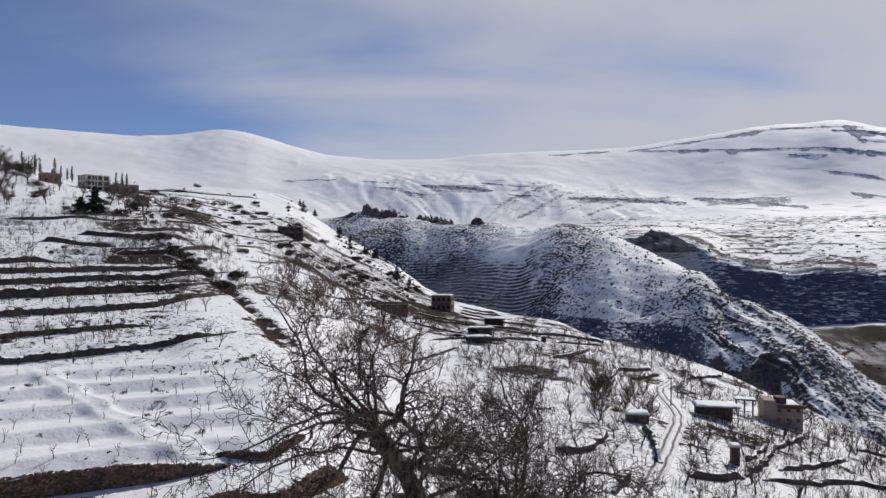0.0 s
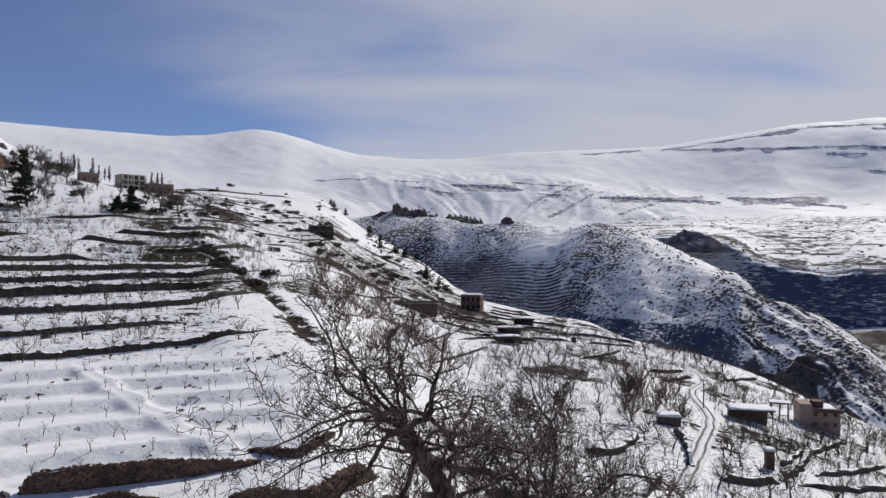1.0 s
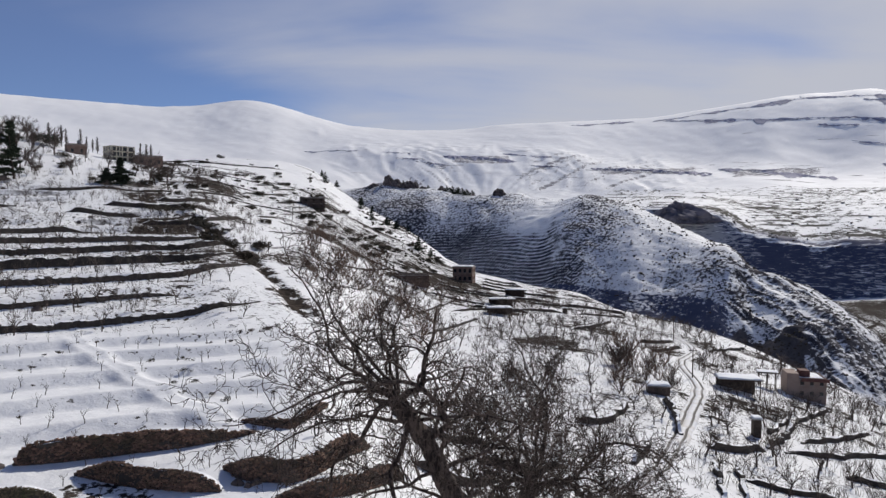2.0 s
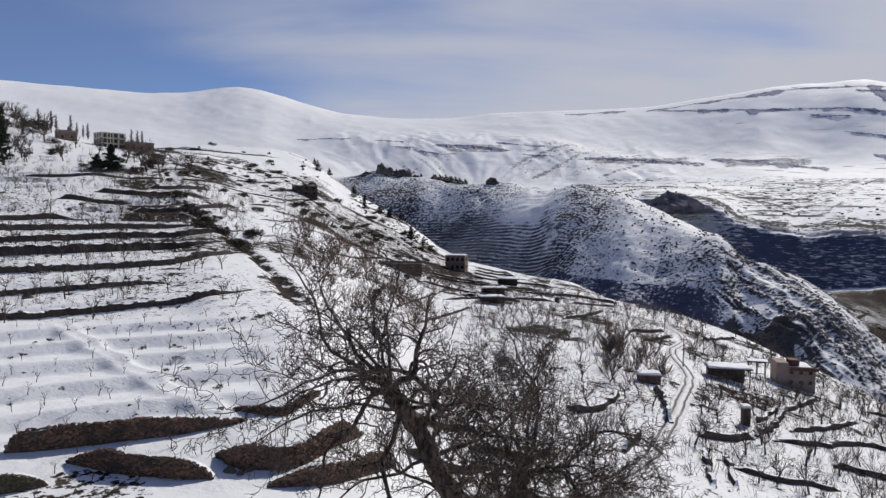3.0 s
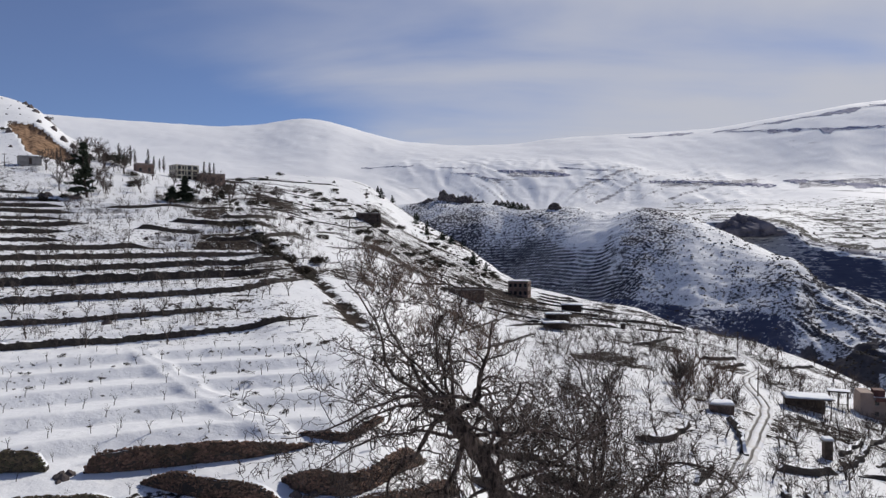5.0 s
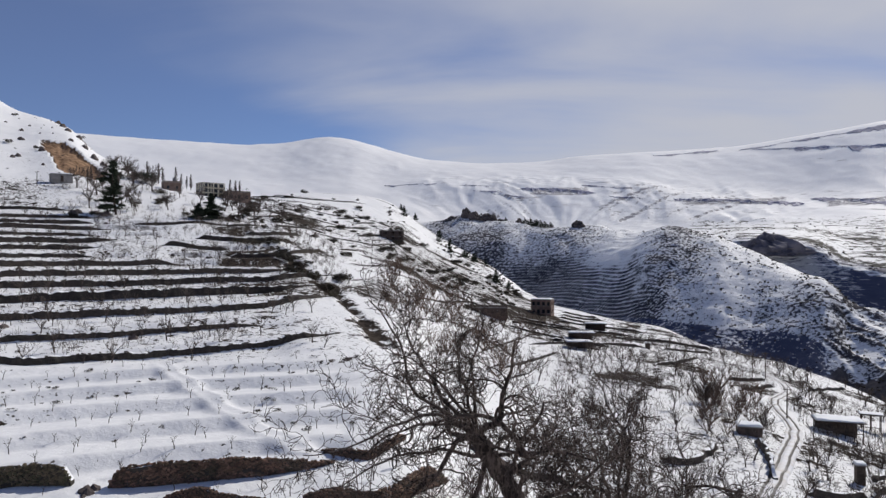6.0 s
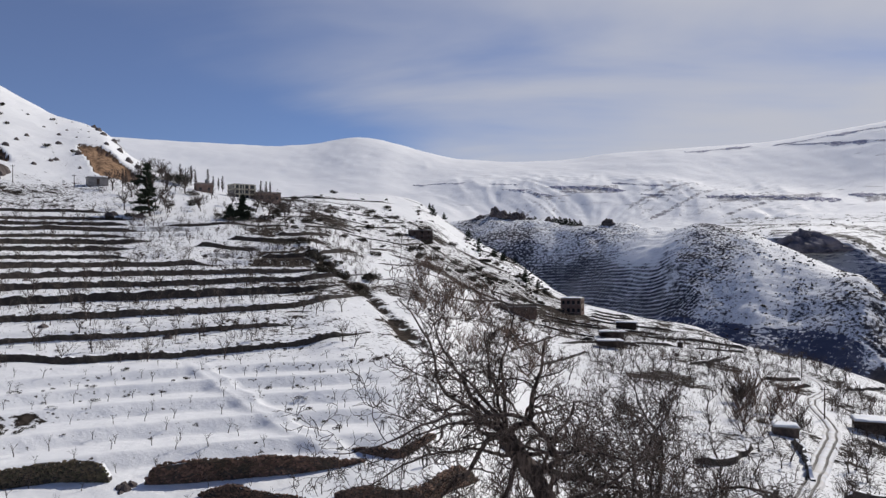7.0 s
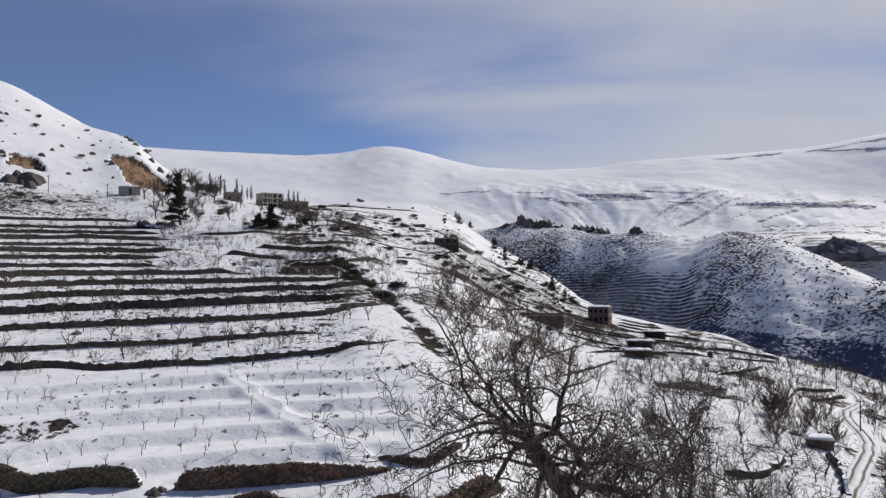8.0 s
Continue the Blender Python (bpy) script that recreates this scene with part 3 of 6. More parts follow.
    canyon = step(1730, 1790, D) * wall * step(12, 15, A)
    fields = step(23.5, 25, A) * step(860, 980, D) * step(1790, 1750, D)
    middle = middle * (1 - canyon) * (1 - fields)
    # canyon wall and valley foot take the ledge rock with its haze-blue tint
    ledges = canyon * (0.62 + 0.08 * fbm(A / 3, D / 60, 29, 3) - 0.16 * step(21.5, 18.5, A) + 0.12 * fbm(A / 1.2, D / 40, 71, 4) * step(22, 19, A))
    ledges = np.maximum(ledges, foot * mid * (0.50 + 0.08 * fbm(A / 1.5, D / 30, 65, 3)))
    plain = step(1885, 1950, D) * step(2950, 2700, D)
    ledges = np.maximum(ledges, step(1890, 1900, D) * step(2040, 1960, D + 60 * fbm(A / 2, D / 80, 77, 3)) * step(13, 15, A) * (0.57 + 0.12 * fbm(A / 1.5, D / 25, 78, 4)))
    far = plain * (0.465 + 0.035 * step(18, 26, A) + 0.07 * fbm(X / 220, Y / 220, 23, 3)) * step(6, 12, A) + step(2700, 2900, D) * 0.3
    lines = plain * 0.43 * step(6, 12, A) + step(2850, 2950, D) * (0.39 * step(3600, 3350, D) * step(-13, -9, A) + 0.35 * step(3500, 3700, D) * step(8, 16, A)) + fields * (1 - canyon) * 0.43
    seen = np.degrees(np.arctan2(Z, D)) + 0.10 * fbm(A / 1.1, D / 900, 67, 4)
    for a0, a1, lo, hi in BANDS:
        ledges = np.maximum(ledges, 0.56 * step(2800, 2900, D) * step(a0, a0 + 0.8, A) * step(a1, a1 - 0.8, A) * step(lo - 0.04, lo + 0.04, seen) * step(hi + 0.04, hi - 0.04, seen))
    bare = np.maximum(bare, fields * (1 - canyon) * (0.58 + 0.10 * fbm(A / 2, D / 70, 62, 3)))
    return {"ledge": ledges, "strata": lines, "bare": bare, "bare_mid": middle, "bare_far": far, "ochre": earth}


ground()


# ---- helpers for things ----


def mesh_of(name, verts, faces, material, smooth=False):
    me = bpy.data.meshes.new(name)
    me.from_pydata([tuple(v) for v in verts], [], faces)
    me.materials.append(material)
    if smooth:
        me.shade_smooth()
    return me


def part(name, data, parent, label="", material=None):
    """Links a mesh (or a bmesh with its material) as one object under a thing or a part."""
    if isinstance(data, bmesh.types.BMesh):
        me = bpy.data.meshes.new(name)
        data.to_mesh(me)
        data.free()
        me.materials.append(material)
        data = me
    ob = new(name, data)
    ob.parent = parent
    return tagged(ob, label)


def thing(name, label, category, group="", at=None, kind=""):
    ob = new(name)
    ob.empty_display_size = 0.3
    if at is not None:
        ob.matrix_world = at
    return tagged(ob, label, category, group, kind)


def box(bm, x0, x1, y0, y1, z0, z1, bevel=0.0):
    vs = [bm.verts.new((x, y, z)) for x in (x0, x1) for y in (y0, y1) for z in (z0, z1)]
    fs = [bm.faces.new([vs[i] for i in q]) for q in ((0, 1, 3, 2), (4, 6, 7, 5), (0, 4, 5, 1), (2, 3, 7, 6), (0, 2, 6, 4), (1, 5, 7, 3))]
    if bevel:
        bmesh.ops.bevel(bm, geom=list({e for f in fs for e in f.edges}), offset=bevel, segments=1, affect="EDGES")


def boxes(*specs, bevel=0.0):
    bm = bmesh.new()
    for s in specs:
        box(bm, *s, bevel=bevel)
    return bm


def trace(points, gap):
    """Stations (bearing, distance) at an even gap along a smooth line through a few of them, on the plan."""
    xy = np.array([(d * math.sin(radians(a)), d * math.cos(radians(a))) for a, d in points])
    run = np.concatenate([[0], np.cumsum(np.hypot(*np.diff(xy, axis=0).T))])
    s = np.linspace(0, run[-1], max(4, int(run[-1] / gap)))
    return blend(list(run), list(xy[:, 0]), s), blend(list(run), list(xy[:, 1]), s), s


# ---- dry stone walls ----
WALL_STONE = stone_material("old_wall_stone", (0.03, 0.026, 0.025), (0.07, 0.058, 0.05), (0.05, 0.045, 0.038))


def rough(rng, n):
    """Unevenness along a wall, a few stones long."""
    return np.convolve(rng.normal(0, 1, n + 2), (0.35, 0.6, 0.35), "valid")


def ribbon(x, y, tall, thick, rng, material, foot=None):
    """A rough wall of lumpy courses along stations on the plan."""
    n = len(x)
    tx, ty = np.gradient(x), np.gradient(y)
    l = np.hypot(tx, ty) + 1e-9
    nx, ny = ty / l, -tx / l
    flip = np.where(nx * x + ny * y > 0, -1, 1)        # the front looks to the camera's side
    nx, ny = nx * flip, ny * flip
    foot = land(x + nx * 0.6, y + ny * 0.6) if foot is None else foot
    rows = []
    for out, up in ((thick * 0.62, -0.3), (thick * 0.55, 0.33), (thick * 0.5, 0.66), (thick * 0.42, 0.95), (-thick * 0.4, 1.03), (-thick * 0.5, -0.3)):
        jut = out + 0.08 * rough(rng, n) * (up > 0)
        rise = foot + np.where(up > 0, tall * (up + 0.045 * rough(rng, n)), up)
        rows.append(np.stack([x + nx * jut, y + ny * jut, rise], -1))
    v = np.stack(rows, 1).reshape(-1, 3)
    k = len(rows)
    faces = [(i * k + j, i * k + j + 1, (i + 1) * k + j + 1, (i + 1) * k + j) for i in range(n - 1) for j in range(k - 1)]
    faces += [tuple(range(k)), tuple((n - 1) * k + j for j in reversed(range(k)))]
    me = mesh_of("dry_stone_wall", v, faces, material)
    me.materials.append(SNOW)
    capped = rough(rng, n) + rough(rng, n) > -0.9
    for i in range(n - 1):
        if capped[i]:
            me.polygons[i * (k - 1) + 3].material_index = 1          # snow lies on top
    return me


def dry_wall(x, y, tall, thick, rng, label, group):
    return tagged(new("dry_stone_wall", ribbon(x, y, tall, thick, rng, WALL_STONE)), label, "stone wall", group)


def even(v):
    """A line of stations without its small jitter."""
    return np.convolve(np.concatenate([np.full(4, 2 * v[0]) - v[4:0:-1], v, np.full(4, 2 * v[-1]) - v[-2:-6:-1]]), np.ones(9) / 9, "valid")


def contour_walls(field, azs, ds, lift, keep, height_of, rng, label, group):
    """Walls along the lines where a height field passes each level of a flight of terraces, broken where keep says so."""
    for k in range(int(field.min() // lift), int(field.max() // lift) + 1):
        over = field > (k + 0.9) * lift
        first = over.argmax(1)
        dd = ds[first] - 0.5
        x, y = dd * np.sin(np.radians(azs)), dd * np.cos(np.radians(azs))
        ok = over.any(1) & (first > 0) & keep(k, dd)
        i = 0
        while i < len(azs):
            j = i
            while j < len(azs) and ok[j] and (j == i or abs(dd[j] - dd[j - 1]) < 2.5):
                j += 1
            if j - i > 10:
                x[i:j], y[i:j] = even(x[i:j]), even(y[i:j])
                t = np.linspace(0, 1, (j - i) * 2)
                xs, ys = np.interp(t, np.linspace(0, 1, j - i), x[i:j]), np.interp(t, np.linspace(0, 1, j - i), y[i:j])
                tall = height_of(k, i, dd[i]) * np.clip(np.minimum(t, 1 - t) * 9, 0.25, 1) * (1 + 0.13 * fbm(t * (j - i) * 0.35, 0 * t + k, 32, 3))
                dry_wall(xs, ys, tall, 0.7, rng, label, group)
            i = max(j, i + 1)


def terrace_walls():
    """Retaining walls where the levelled hillside steps down, and lower ones on the slope above."""
    rng = np.random.default_rng(4)
    azs, ds = np.arange(-48, -16.4, 0.22), np.arange(90, 224, 0.25)
    X, Y = plan(azs[:, None], ds[None, :])
    contour_walls(base(azs[:, None], ds[None, :]) + sway(X, Y), azs, ds, STEP,
                  lambda k, dd: fbm(azs / 4.5 + k * 3.7, 0 * azs + k * 1.9, 31, 3) > -0.80 + 0.45 * (azs > -22) - 0.3 * (dd < 112) + 0.70 * ((dd > 165) & (azs > -34)),
                  lambda k, i, d: 0.95 + 0.2 * math.sin(k * 2.3 + i) + (-0.1 if d < 108 else 0.4 if d < 140 else 0.15),
                  rng, "dark dry stone retaining wall holding a snowy terrace", "terrace walls on the hillside")
    high, far = np.arange(-24, -8.5, 0.16), np.arange(215, 400, 0.4)
    X, Y = plan(high[:, None], far[None, :])
    contour_walls(base(high[:, None], far[None, :]) + 2.5 * sway(X, Y), high, far, 1.7,
                  lambda k, dd: fbm(high / 2.2 + k * 2.9, 0 * high + k * 1.3, 82, 3) > 0.16,
                  lambda k, i, d: 0.55 + 0.2 * math.sin(k * 1.7 + i),
                  rng, "low dark stone wall along the snowy slope", "low walls on the upper slope")


terrace_walls()

# ---- walls of the lower terraces and fields: bearing and distance of a few points, height ----
FIELD_WALLS = [
    ([(19.2, 95), (21.2, 98), (23.2, 104)], 1.5), ([(23.3, 106), (24.5, 114), (25.2, 127)], 1.5), ([(25.6, 116), (28, 128), (30, 148)], 1.2),
    ([(24.5, 107), (27.3, 113), (31.4, 130), (36, 140)], 1.1), ([(25.2, 131), (26.5, 144), (27.4, 158)], 1.3), ([(23.5, 114), (24.2, 124), (24.8, 131)], 1.0),
    ([(15.9, 118), (16.6, 112), (17.0, 106), (17.2, 97)], 1.7), ([(13.9, 181), (15.2, 186), (16.5, 195)], 1.3), ([(14.8, 168), (16, 177), (17.1, 188)], 1.2),
    ([(19.2, 199), (20.5, 212), (21.8, 228)], 1.1), ([(8.6, 181), (10.4, 194), (11.9, 215)], 1.2), ([(9.1, 98), (10.2, 97), (11.4, 98.5), (12.6, 104), (13.2, 110)], 1.3),
    ([(13.6, 80), (14.3, 84), (15, 89)], 1.5), ([(19.8, 88), (20.5, 74)], 0.7), ([(21.4, 91), (22.1, 77)], 0.7), ([(28.5, 105), (31, 108), (36, 112)], 1.2),
    ([(30.5, 168), (33, 172), (37, 174)], 1.0), ([(22, 86), (25, 88), (29, 94)], 0.9), ([(-5.3, 152), (-3.4, 172), (-1.6, 194)], 1.5), ([(-3.4, 144), (-1, 162), (1.2, 182)], 1.4),
    ([(-11.9, 163), (-10, 182), (-8, 202), (-5.7, 228)], 1.5), ([(-2.5, 224), (1, 230), (4, 240), (7, 248)], 1.4), ([(-11.6, 141), (-10.3, 170)], 1.1), ([(-8.9, 160), (-7.6, 185)], 1.4),
    ([(-1.1, 186), (2, 200), (5, 210), (8.1, 219)], 1.0), ([(8.4, 246), (10.5, 248), (13.0, 254)], 1.2), ([(9.2, 222), (11, 228), (12.8, 238)], 0.9), ([(3, 262), (5, 264), (8, 270)], 1.0),
    ([(-7, 240), (-4, 250), (-1.5, 262)], 1.2), ([(-13, 196), (-10, 214), (-7.5, 232)], 1.0), ([(-16, 190), (-13.5, 205), (-12, 222)], 0.9),
    ([(-19, 235), (-15, 250), (-12, 262)], 1.0), ([(-21, 262), (-17, 275), (-14, 290)], 1.0), ([(-22, 236), (-20, 240), (-17.5, 246)], 1.2), ([(-14, 300), (-11, 310), (-9, 318)], 0.9),
    ([(-17, 310), (-14, 324), (-12, 330)], 0.9), ([(-10, 262), (-8, 270), (-6, 280)], 0.9), ([(-20, 295), (-17.5, 300), (-15, 312)], 1.0), ([(-24, 240), (-22, 250), (-19, 262)], 1.1), ([(-4, 60), (-1, 59.5), (3, 64)], 1.3), ([(1, 70), (5, 70), (8, 76)], 1.2), ([(-6, 75), (-2, 74), (2, 78)], 1.2), ([(4, 55), (8, 57), (11, 61)], 1.1),
    ([(1.2, 262), (3, 268), (4.6, 276)], 1.1), ([(1.4, 272), (3.2, 279), (4.8, 288)], 1.1), ([(1.5, 283), (3, 290), (4.4, 298)], 1.1), ([(1.2, 252), (2.6, 256), (4.4, 262)], 1.0),
    ([(-3, 206), (0, 208), (2.2, 206)], 1.4), ([(-2.4, 232), (0.4, 236), (2.4, 238)], 1.3), ([(0.6, 201), (3, 203), (5.2, 206)], 1.3), ([(-9, 225), (-6, 226), (-3, 229)], 1.2), ([(5.2, 232), (7, 236), (9, 243)], 0.9),
]


def field_walls():
    rng = np.random.default_rng(9)
    for pts, tall in FIELD_WALLS:
        x, y, s = trace(pts, 0.55)
        x, y = x + 0.25 * fbm(s / 3, 0 * s + tall, 33, 2), y + 0.25 * fbm(s / 3, 0 * s + 9, 34, 2)
        t = s / s[-1]
        high = (0.5 if pts[0][0] < -2.2 and pts[0][1] > 130 else 0.82) * tall * np.clip(np.minimum(t, 1 - t) * 10, 0.3, 1) * (1 + 0.2 * fbm(s / 4, 0 * s, 35, 2))
        dry_wall(x, y, high, 0.5, rng, "dark dry stone field wall half buried in snow", "field walls below the hill")


field_walls()

# ---- the nearest walls, stone by stone: points, height, metres over which each end runs out ----
NEAR_WALLS = [
    ([(-48, 63.5), (-44.7, 61.5), (-40.7, 59), (-35.9, 56.3)], 1.5, (4, 0.8), "a long mossy olive-brown dry stone wall of rough fieldstones"),
    ([(-33.5, 55.3), (-29.8, 54.8), (-25.5, 54.6), (-21.1, 55), (-17, 56)], 1.6, (0.9, 8), "a long brown dry stone wall tapering into the snow"),
    ([(-29.5, 52.3), (-27.2, 50.3), (-24.9, 48.6), (-21.7, 47.3), (-19.4, 46.8)], 1.4, (3, 2), "a brown dry stone wall curving below the terrace"),
    ([(-19.0, 50.3), (-17, 48), (-14.4, 47.3), (-11.7, 49), (-8, 57.5)], 1.6, (3, 4), "a tall dark brown dry stone wall beside the walnut tree"),
    ([(-17.8, 59.3), (-16.1, 57.4), (-14.4, 56.9), (-12.8, 59.5), (-11.3, 63.5)], 0.75, (3, 2), "a low curved dry stone wall with snow on top"),
    ([(-15.3, 44.6), (-12, 44.2), (-9.8, 44.8), (-7, 48.3), (-5.2, 52.4)], 1.3, (3, 3), "a rough dry stone wall below the walnut tree"),
    ([(-40, 51), (-36, 49.8), (-34, 49.3), (-31, 49.3)], 1.2, (2, 2), "a mossy grey dry stone wall at the lowest terrace"),
]


def stone_meshes(material):
    """A few rough blocks that all the stones share."""
    out, rng = [], random.Random(3)
    for k in range(6):
        c = [Vector((sx, sy, sz)) * rng.uniform(0.38, 0.52) for sx in (-1, 1) for sy in (-1, 1) for sz in (-1, 1)]
        quads = ((0, 1, 3, 2), (4, 6, 7, 5), (0, 4, 5, 1), (2, 3, 7, 6), (0, 2, 6, 4), (1, 5, 7, 3))
        verts, faces = list(c), []
        for q in quads:
            mid = sum((c[i] for i in q), Vector()) / 4
            verts.append(mid * rng.uniform(1.12, 1.35))
            faces += [(q[i], q[(i + 1) % 4], len(verts) - 1) for i in range(4)]
        out.append(mesh_of("stone", verts, faces, material))
    return out


def near_walls():
    rng, pick = np.random.default_rng(12), random.Random(5)
    kinds = {m: stone_meshes(m) for m in (STONE, MOSSY)}
    for pts, tall, (lead, tail), label in NEAR_WALLS:
        x, y, s = trace(pts, 0.5)
        high = tall * np.clip(np.minimum((s + 0.1) / lead, (s[-1] - s + 0.1) / tail), 0.05, 1) ** 0.6 * (1 + 0.09 * fbm(s / 3.5, 0 * s, 36, 3))
        face = MOSSY if "mossy" in label else STONE
        stones = kinds[face]
        foot = land(x, y)
        wall = tagged(new("dry_stone_wall", ribbon(x, y, high - 0.12, 0.5, rng, WALL_STONE, foot)), label[0].upper() + label[1:], "stone wall", "stone walls of the near terraces")
        # face stones in rough courses: most are parts, the small ones between are joined
        size = math.sqrt(float(high.mean() * s[-1]) / 560)
        laid = []
        for row in range(int(tall / (size * 0.6)) + 1):
            u = pick.uniform(0, size)
            while u < s[-1]:
                w = size * pick.uniform(0.6, 1.9)
                h = float(np.interp(u, s, high))
                z = (row + pick.uniform(0.2, 0.8)) * size * 0.62
                if z < h - size * 0.25:
                    px, py = np.interp(u, s, x), np.interp(u, s, y)
                    qx, qy = np.interp(u + 0.3, s, x), np.interp(u + 0.3, s, y)
                    nx, ny = qy - py, px - qx
                    r = math.hypot(nx, ny) * (1 if nx * px + ny * py > 0 else -1)
                    nx, ny = nx / r, ny / r                  # away from the wall's front
                    out = 0.28 - 0.10 * z / tall + pick.uniform(-0.06, 0.08)
                    m = Matrix.Translation((px - nx * out, py - ny * out, float(np.interp(u, s, foot)) + z))
                    laid.append(m @ pose(0, 0, 0, pick.uniform(-30, 30), pick.uniform(-25, 25), math.degrees(math.atan2(qy - py, qx - px)) + pick.uniform(-30, 30))
                                @ Matrix.Diagonal((w, size * pick.uniform(0.7, 1.1), size * pick.uniform(0.5, 1.0), 1)))
                u += w * 0.85
        pick.shuffle(laid)
        for m in laid[:290]:
            part("stone", pick.choice(stones), wall).matrix_world = m
        verts, faces = [], []
        for m in laid[290:]:
            me, k = pick.choice(stones), len(verts)
            verts += [m @ v.co for v in me.vertices]
            faces += [tuple(k + i for i in p.vertices) for p in me.polygons]
        if verts:
            tagged(part("rubble", mesh_of("rubble", verts, faces, face), wall), kind="stuff")


near_walls()

# ---- the lane with its two ruts ----
LANE = [(9.5, 58), (11.1, 64), (13.5, 70), (15.4, 77), (16.9, 92), (17.8, 110), (18.5, 130), (18.35, 142), (17.6, 152), (17.2, 164), (17.9, 180), (18.1, 190), (17.5, 203), (16.6, 212)]


def lane():
    n = Nodes("packed_snow")
    color = n.mix(n.ramp(n.noise(0.5, 5), 0.4, 0.7), (0.74, 0.75, 0.78), (0.62, 0.6, 0.58))
    color = n.mix(n.attr("rut"), color, n.mix(n.noise(2.0, 4), (0.045, 0.038, 0.034), (0.13, 0.115, 0.105)))
    n.bump(n.noise(3, 4), 0.4, 0.1)
    mat = n.done(color, 0.7)
    x, y, s = trace(LANE, 0.8)
    tx, ty = np.gradient(x), np.gradient(y)
    l = np.hypot(tx, ty)
    nx, ny = ty / l, -tx / l
    profile = [(-1.55, -0.35, 0), (-1.25, 0.16, 0), (-0.86, 0.18, 0), (-0.78, 0.06, 1), (-0.5, 0.05, 1), (-0.42, 0.17, 0), (0.42, 0.17, 0), (0.5, 0.05, 1), (0.78, 0.06, 1), (0.86, 0.18, 0), (1.25, 0.16, 0), (1.55, -0.35, 0)]
    mid = land(x, y)
    verts, ruts = [], []
    rng = np.random.default_rng(2)
    for off, up, rut in profile:
        w = off + 0.12 * fbm(s / 4, 0 * s, 37, 2)
        edge = abs(off) > 1
        g = np.maximum(land(x + nx * w, y + ny * w), mid - 0.6) if edge else 0.5 * (land(x + nx * w, y + ny * w) + mid)
        verts.append(np.stack([x + nx * w, y + ny * w, g + up + 0.05 * (not edge) + 0.02 * rng.normal(size=len(s))], -1))
        ruts.append(np.full(len(s), rut) * (0.95 + 0.35 * fbm(s / 6, 0 * s, 38, 2)))
    k = len(profile)
    v, r = np.stack(verts, 1).reshape(-1, 3), np.clip(np.stack(ruts, 1).reshape(-1), 0, 1)
    faces = [(i * k + j, i * k + j + 1, (i + 1) * k + j + 1, (i + 1) * k + j) for i in range(len(s) - 1) for j in range(k - 1)]
    me = mesh_of("road", v, faces, mat, True)
    me.attributes.new("rut", "FLOAT", "POINT").data.foreach_set("value", r.astype(np.float32))
    tagged(new("road", me), "narrow snow-packed lane with two dark wheel ruts", "road", kind="structure")


lane()

# ---- bare trees ----


def tubes(name, branches, material):
    """One mesh of tapered tubes: each branch is points, radii and sides."""
    verts, faces = [], []
    for pts, radii, sides in branches:
        start, n = len(verts), len(pts)
        ring = [(math.cos(2 * math.pi * i / sides), math.sin(2 * math.pi * i / sides)) for i in range(sides)]
        side = None
        for i, (p, r) in enumerate(zip(pts, radii)):
            way = (pts[min(i + 1, n - 1)] - pts[max(i - 1, 0)]).normalized()
            if side is None:
                side = way.orthogonal().normalized()
            side = (side - way * side.dot(way)).normalized()
            up = way.cross(side)
            verts += [p + (side * c + up * s) * r for c, s in ring]
        for i in range(n - 1):
            a, b = start + i * sides, start + (i + 1) * sides
            faces += [(a + j, a + (j + 1) % sides, b + (j + 1) % sides, b + j) for j in range(sides)]
    return mesh_of(name, verts, faces, material, True)


def limb(rng, start, way, length, radius, wander, lift, tip=0.35, gap=0.16):
    """A crooked line from start, with its thickness at each point."""
    n = max(2, int(length / gap))
    pts, way, p = [start.copy()], way.normalized(), start.copy()
    for i in range(n):
        way = (way + Vector((rng.gauss(0, wander), rng.gauss(0, wander), rng.gauss(0, wander) + lift))).normalized()
        p = p + way * (length / n)
        pts.append(p.copy())
    return pts, [radius * (1 - (1 - tip) * i / n) for i in range(n + 1)]


def sprout(rng, out, pts, radii, levels, spread, share, number, wander, lift, least, gap):
    """Side branches along a limb, and theirs in turn."""
    if levels == 0:
        return
    length = sum((b - a).length for a, b in zip(pts[:-1], pts[1:]))
    for k in range(number):
        u = 0.22 + 0.78 * (k + rng.random()) / number
        i = min(int(u * (len(pts) - 1)), len(pts) - 2)
        way = (pts[i + 1] - pts[i]).normalized()
        side = Vector((rng.gauss(0, 1), rng.gauss(0, 1), rng.gauss(0, 1)))
        side = (side - way * side.dot(way)).normalized()
        turn = radians(rng.uniform(*spread))
        ln = length * share * rng.uniform(0.6, 1.15) * (1.15 - 0.4 * u)
        r = max(least, radii[i] * 0.6)
        p2, r2 = limb(rng, pts[i], way * math.cos(turn) + side * math.sin(turn), ln, r, wander, lift, 0.4, gap)
        out.append((p2, r2, 5 if r > 0.03 else 3))
        sprout(rng, out, p2, r2, levels - 1, spread, share, max(2, int(number * 0.8)), wander * 1.15, lift, least, gap * 0.8)


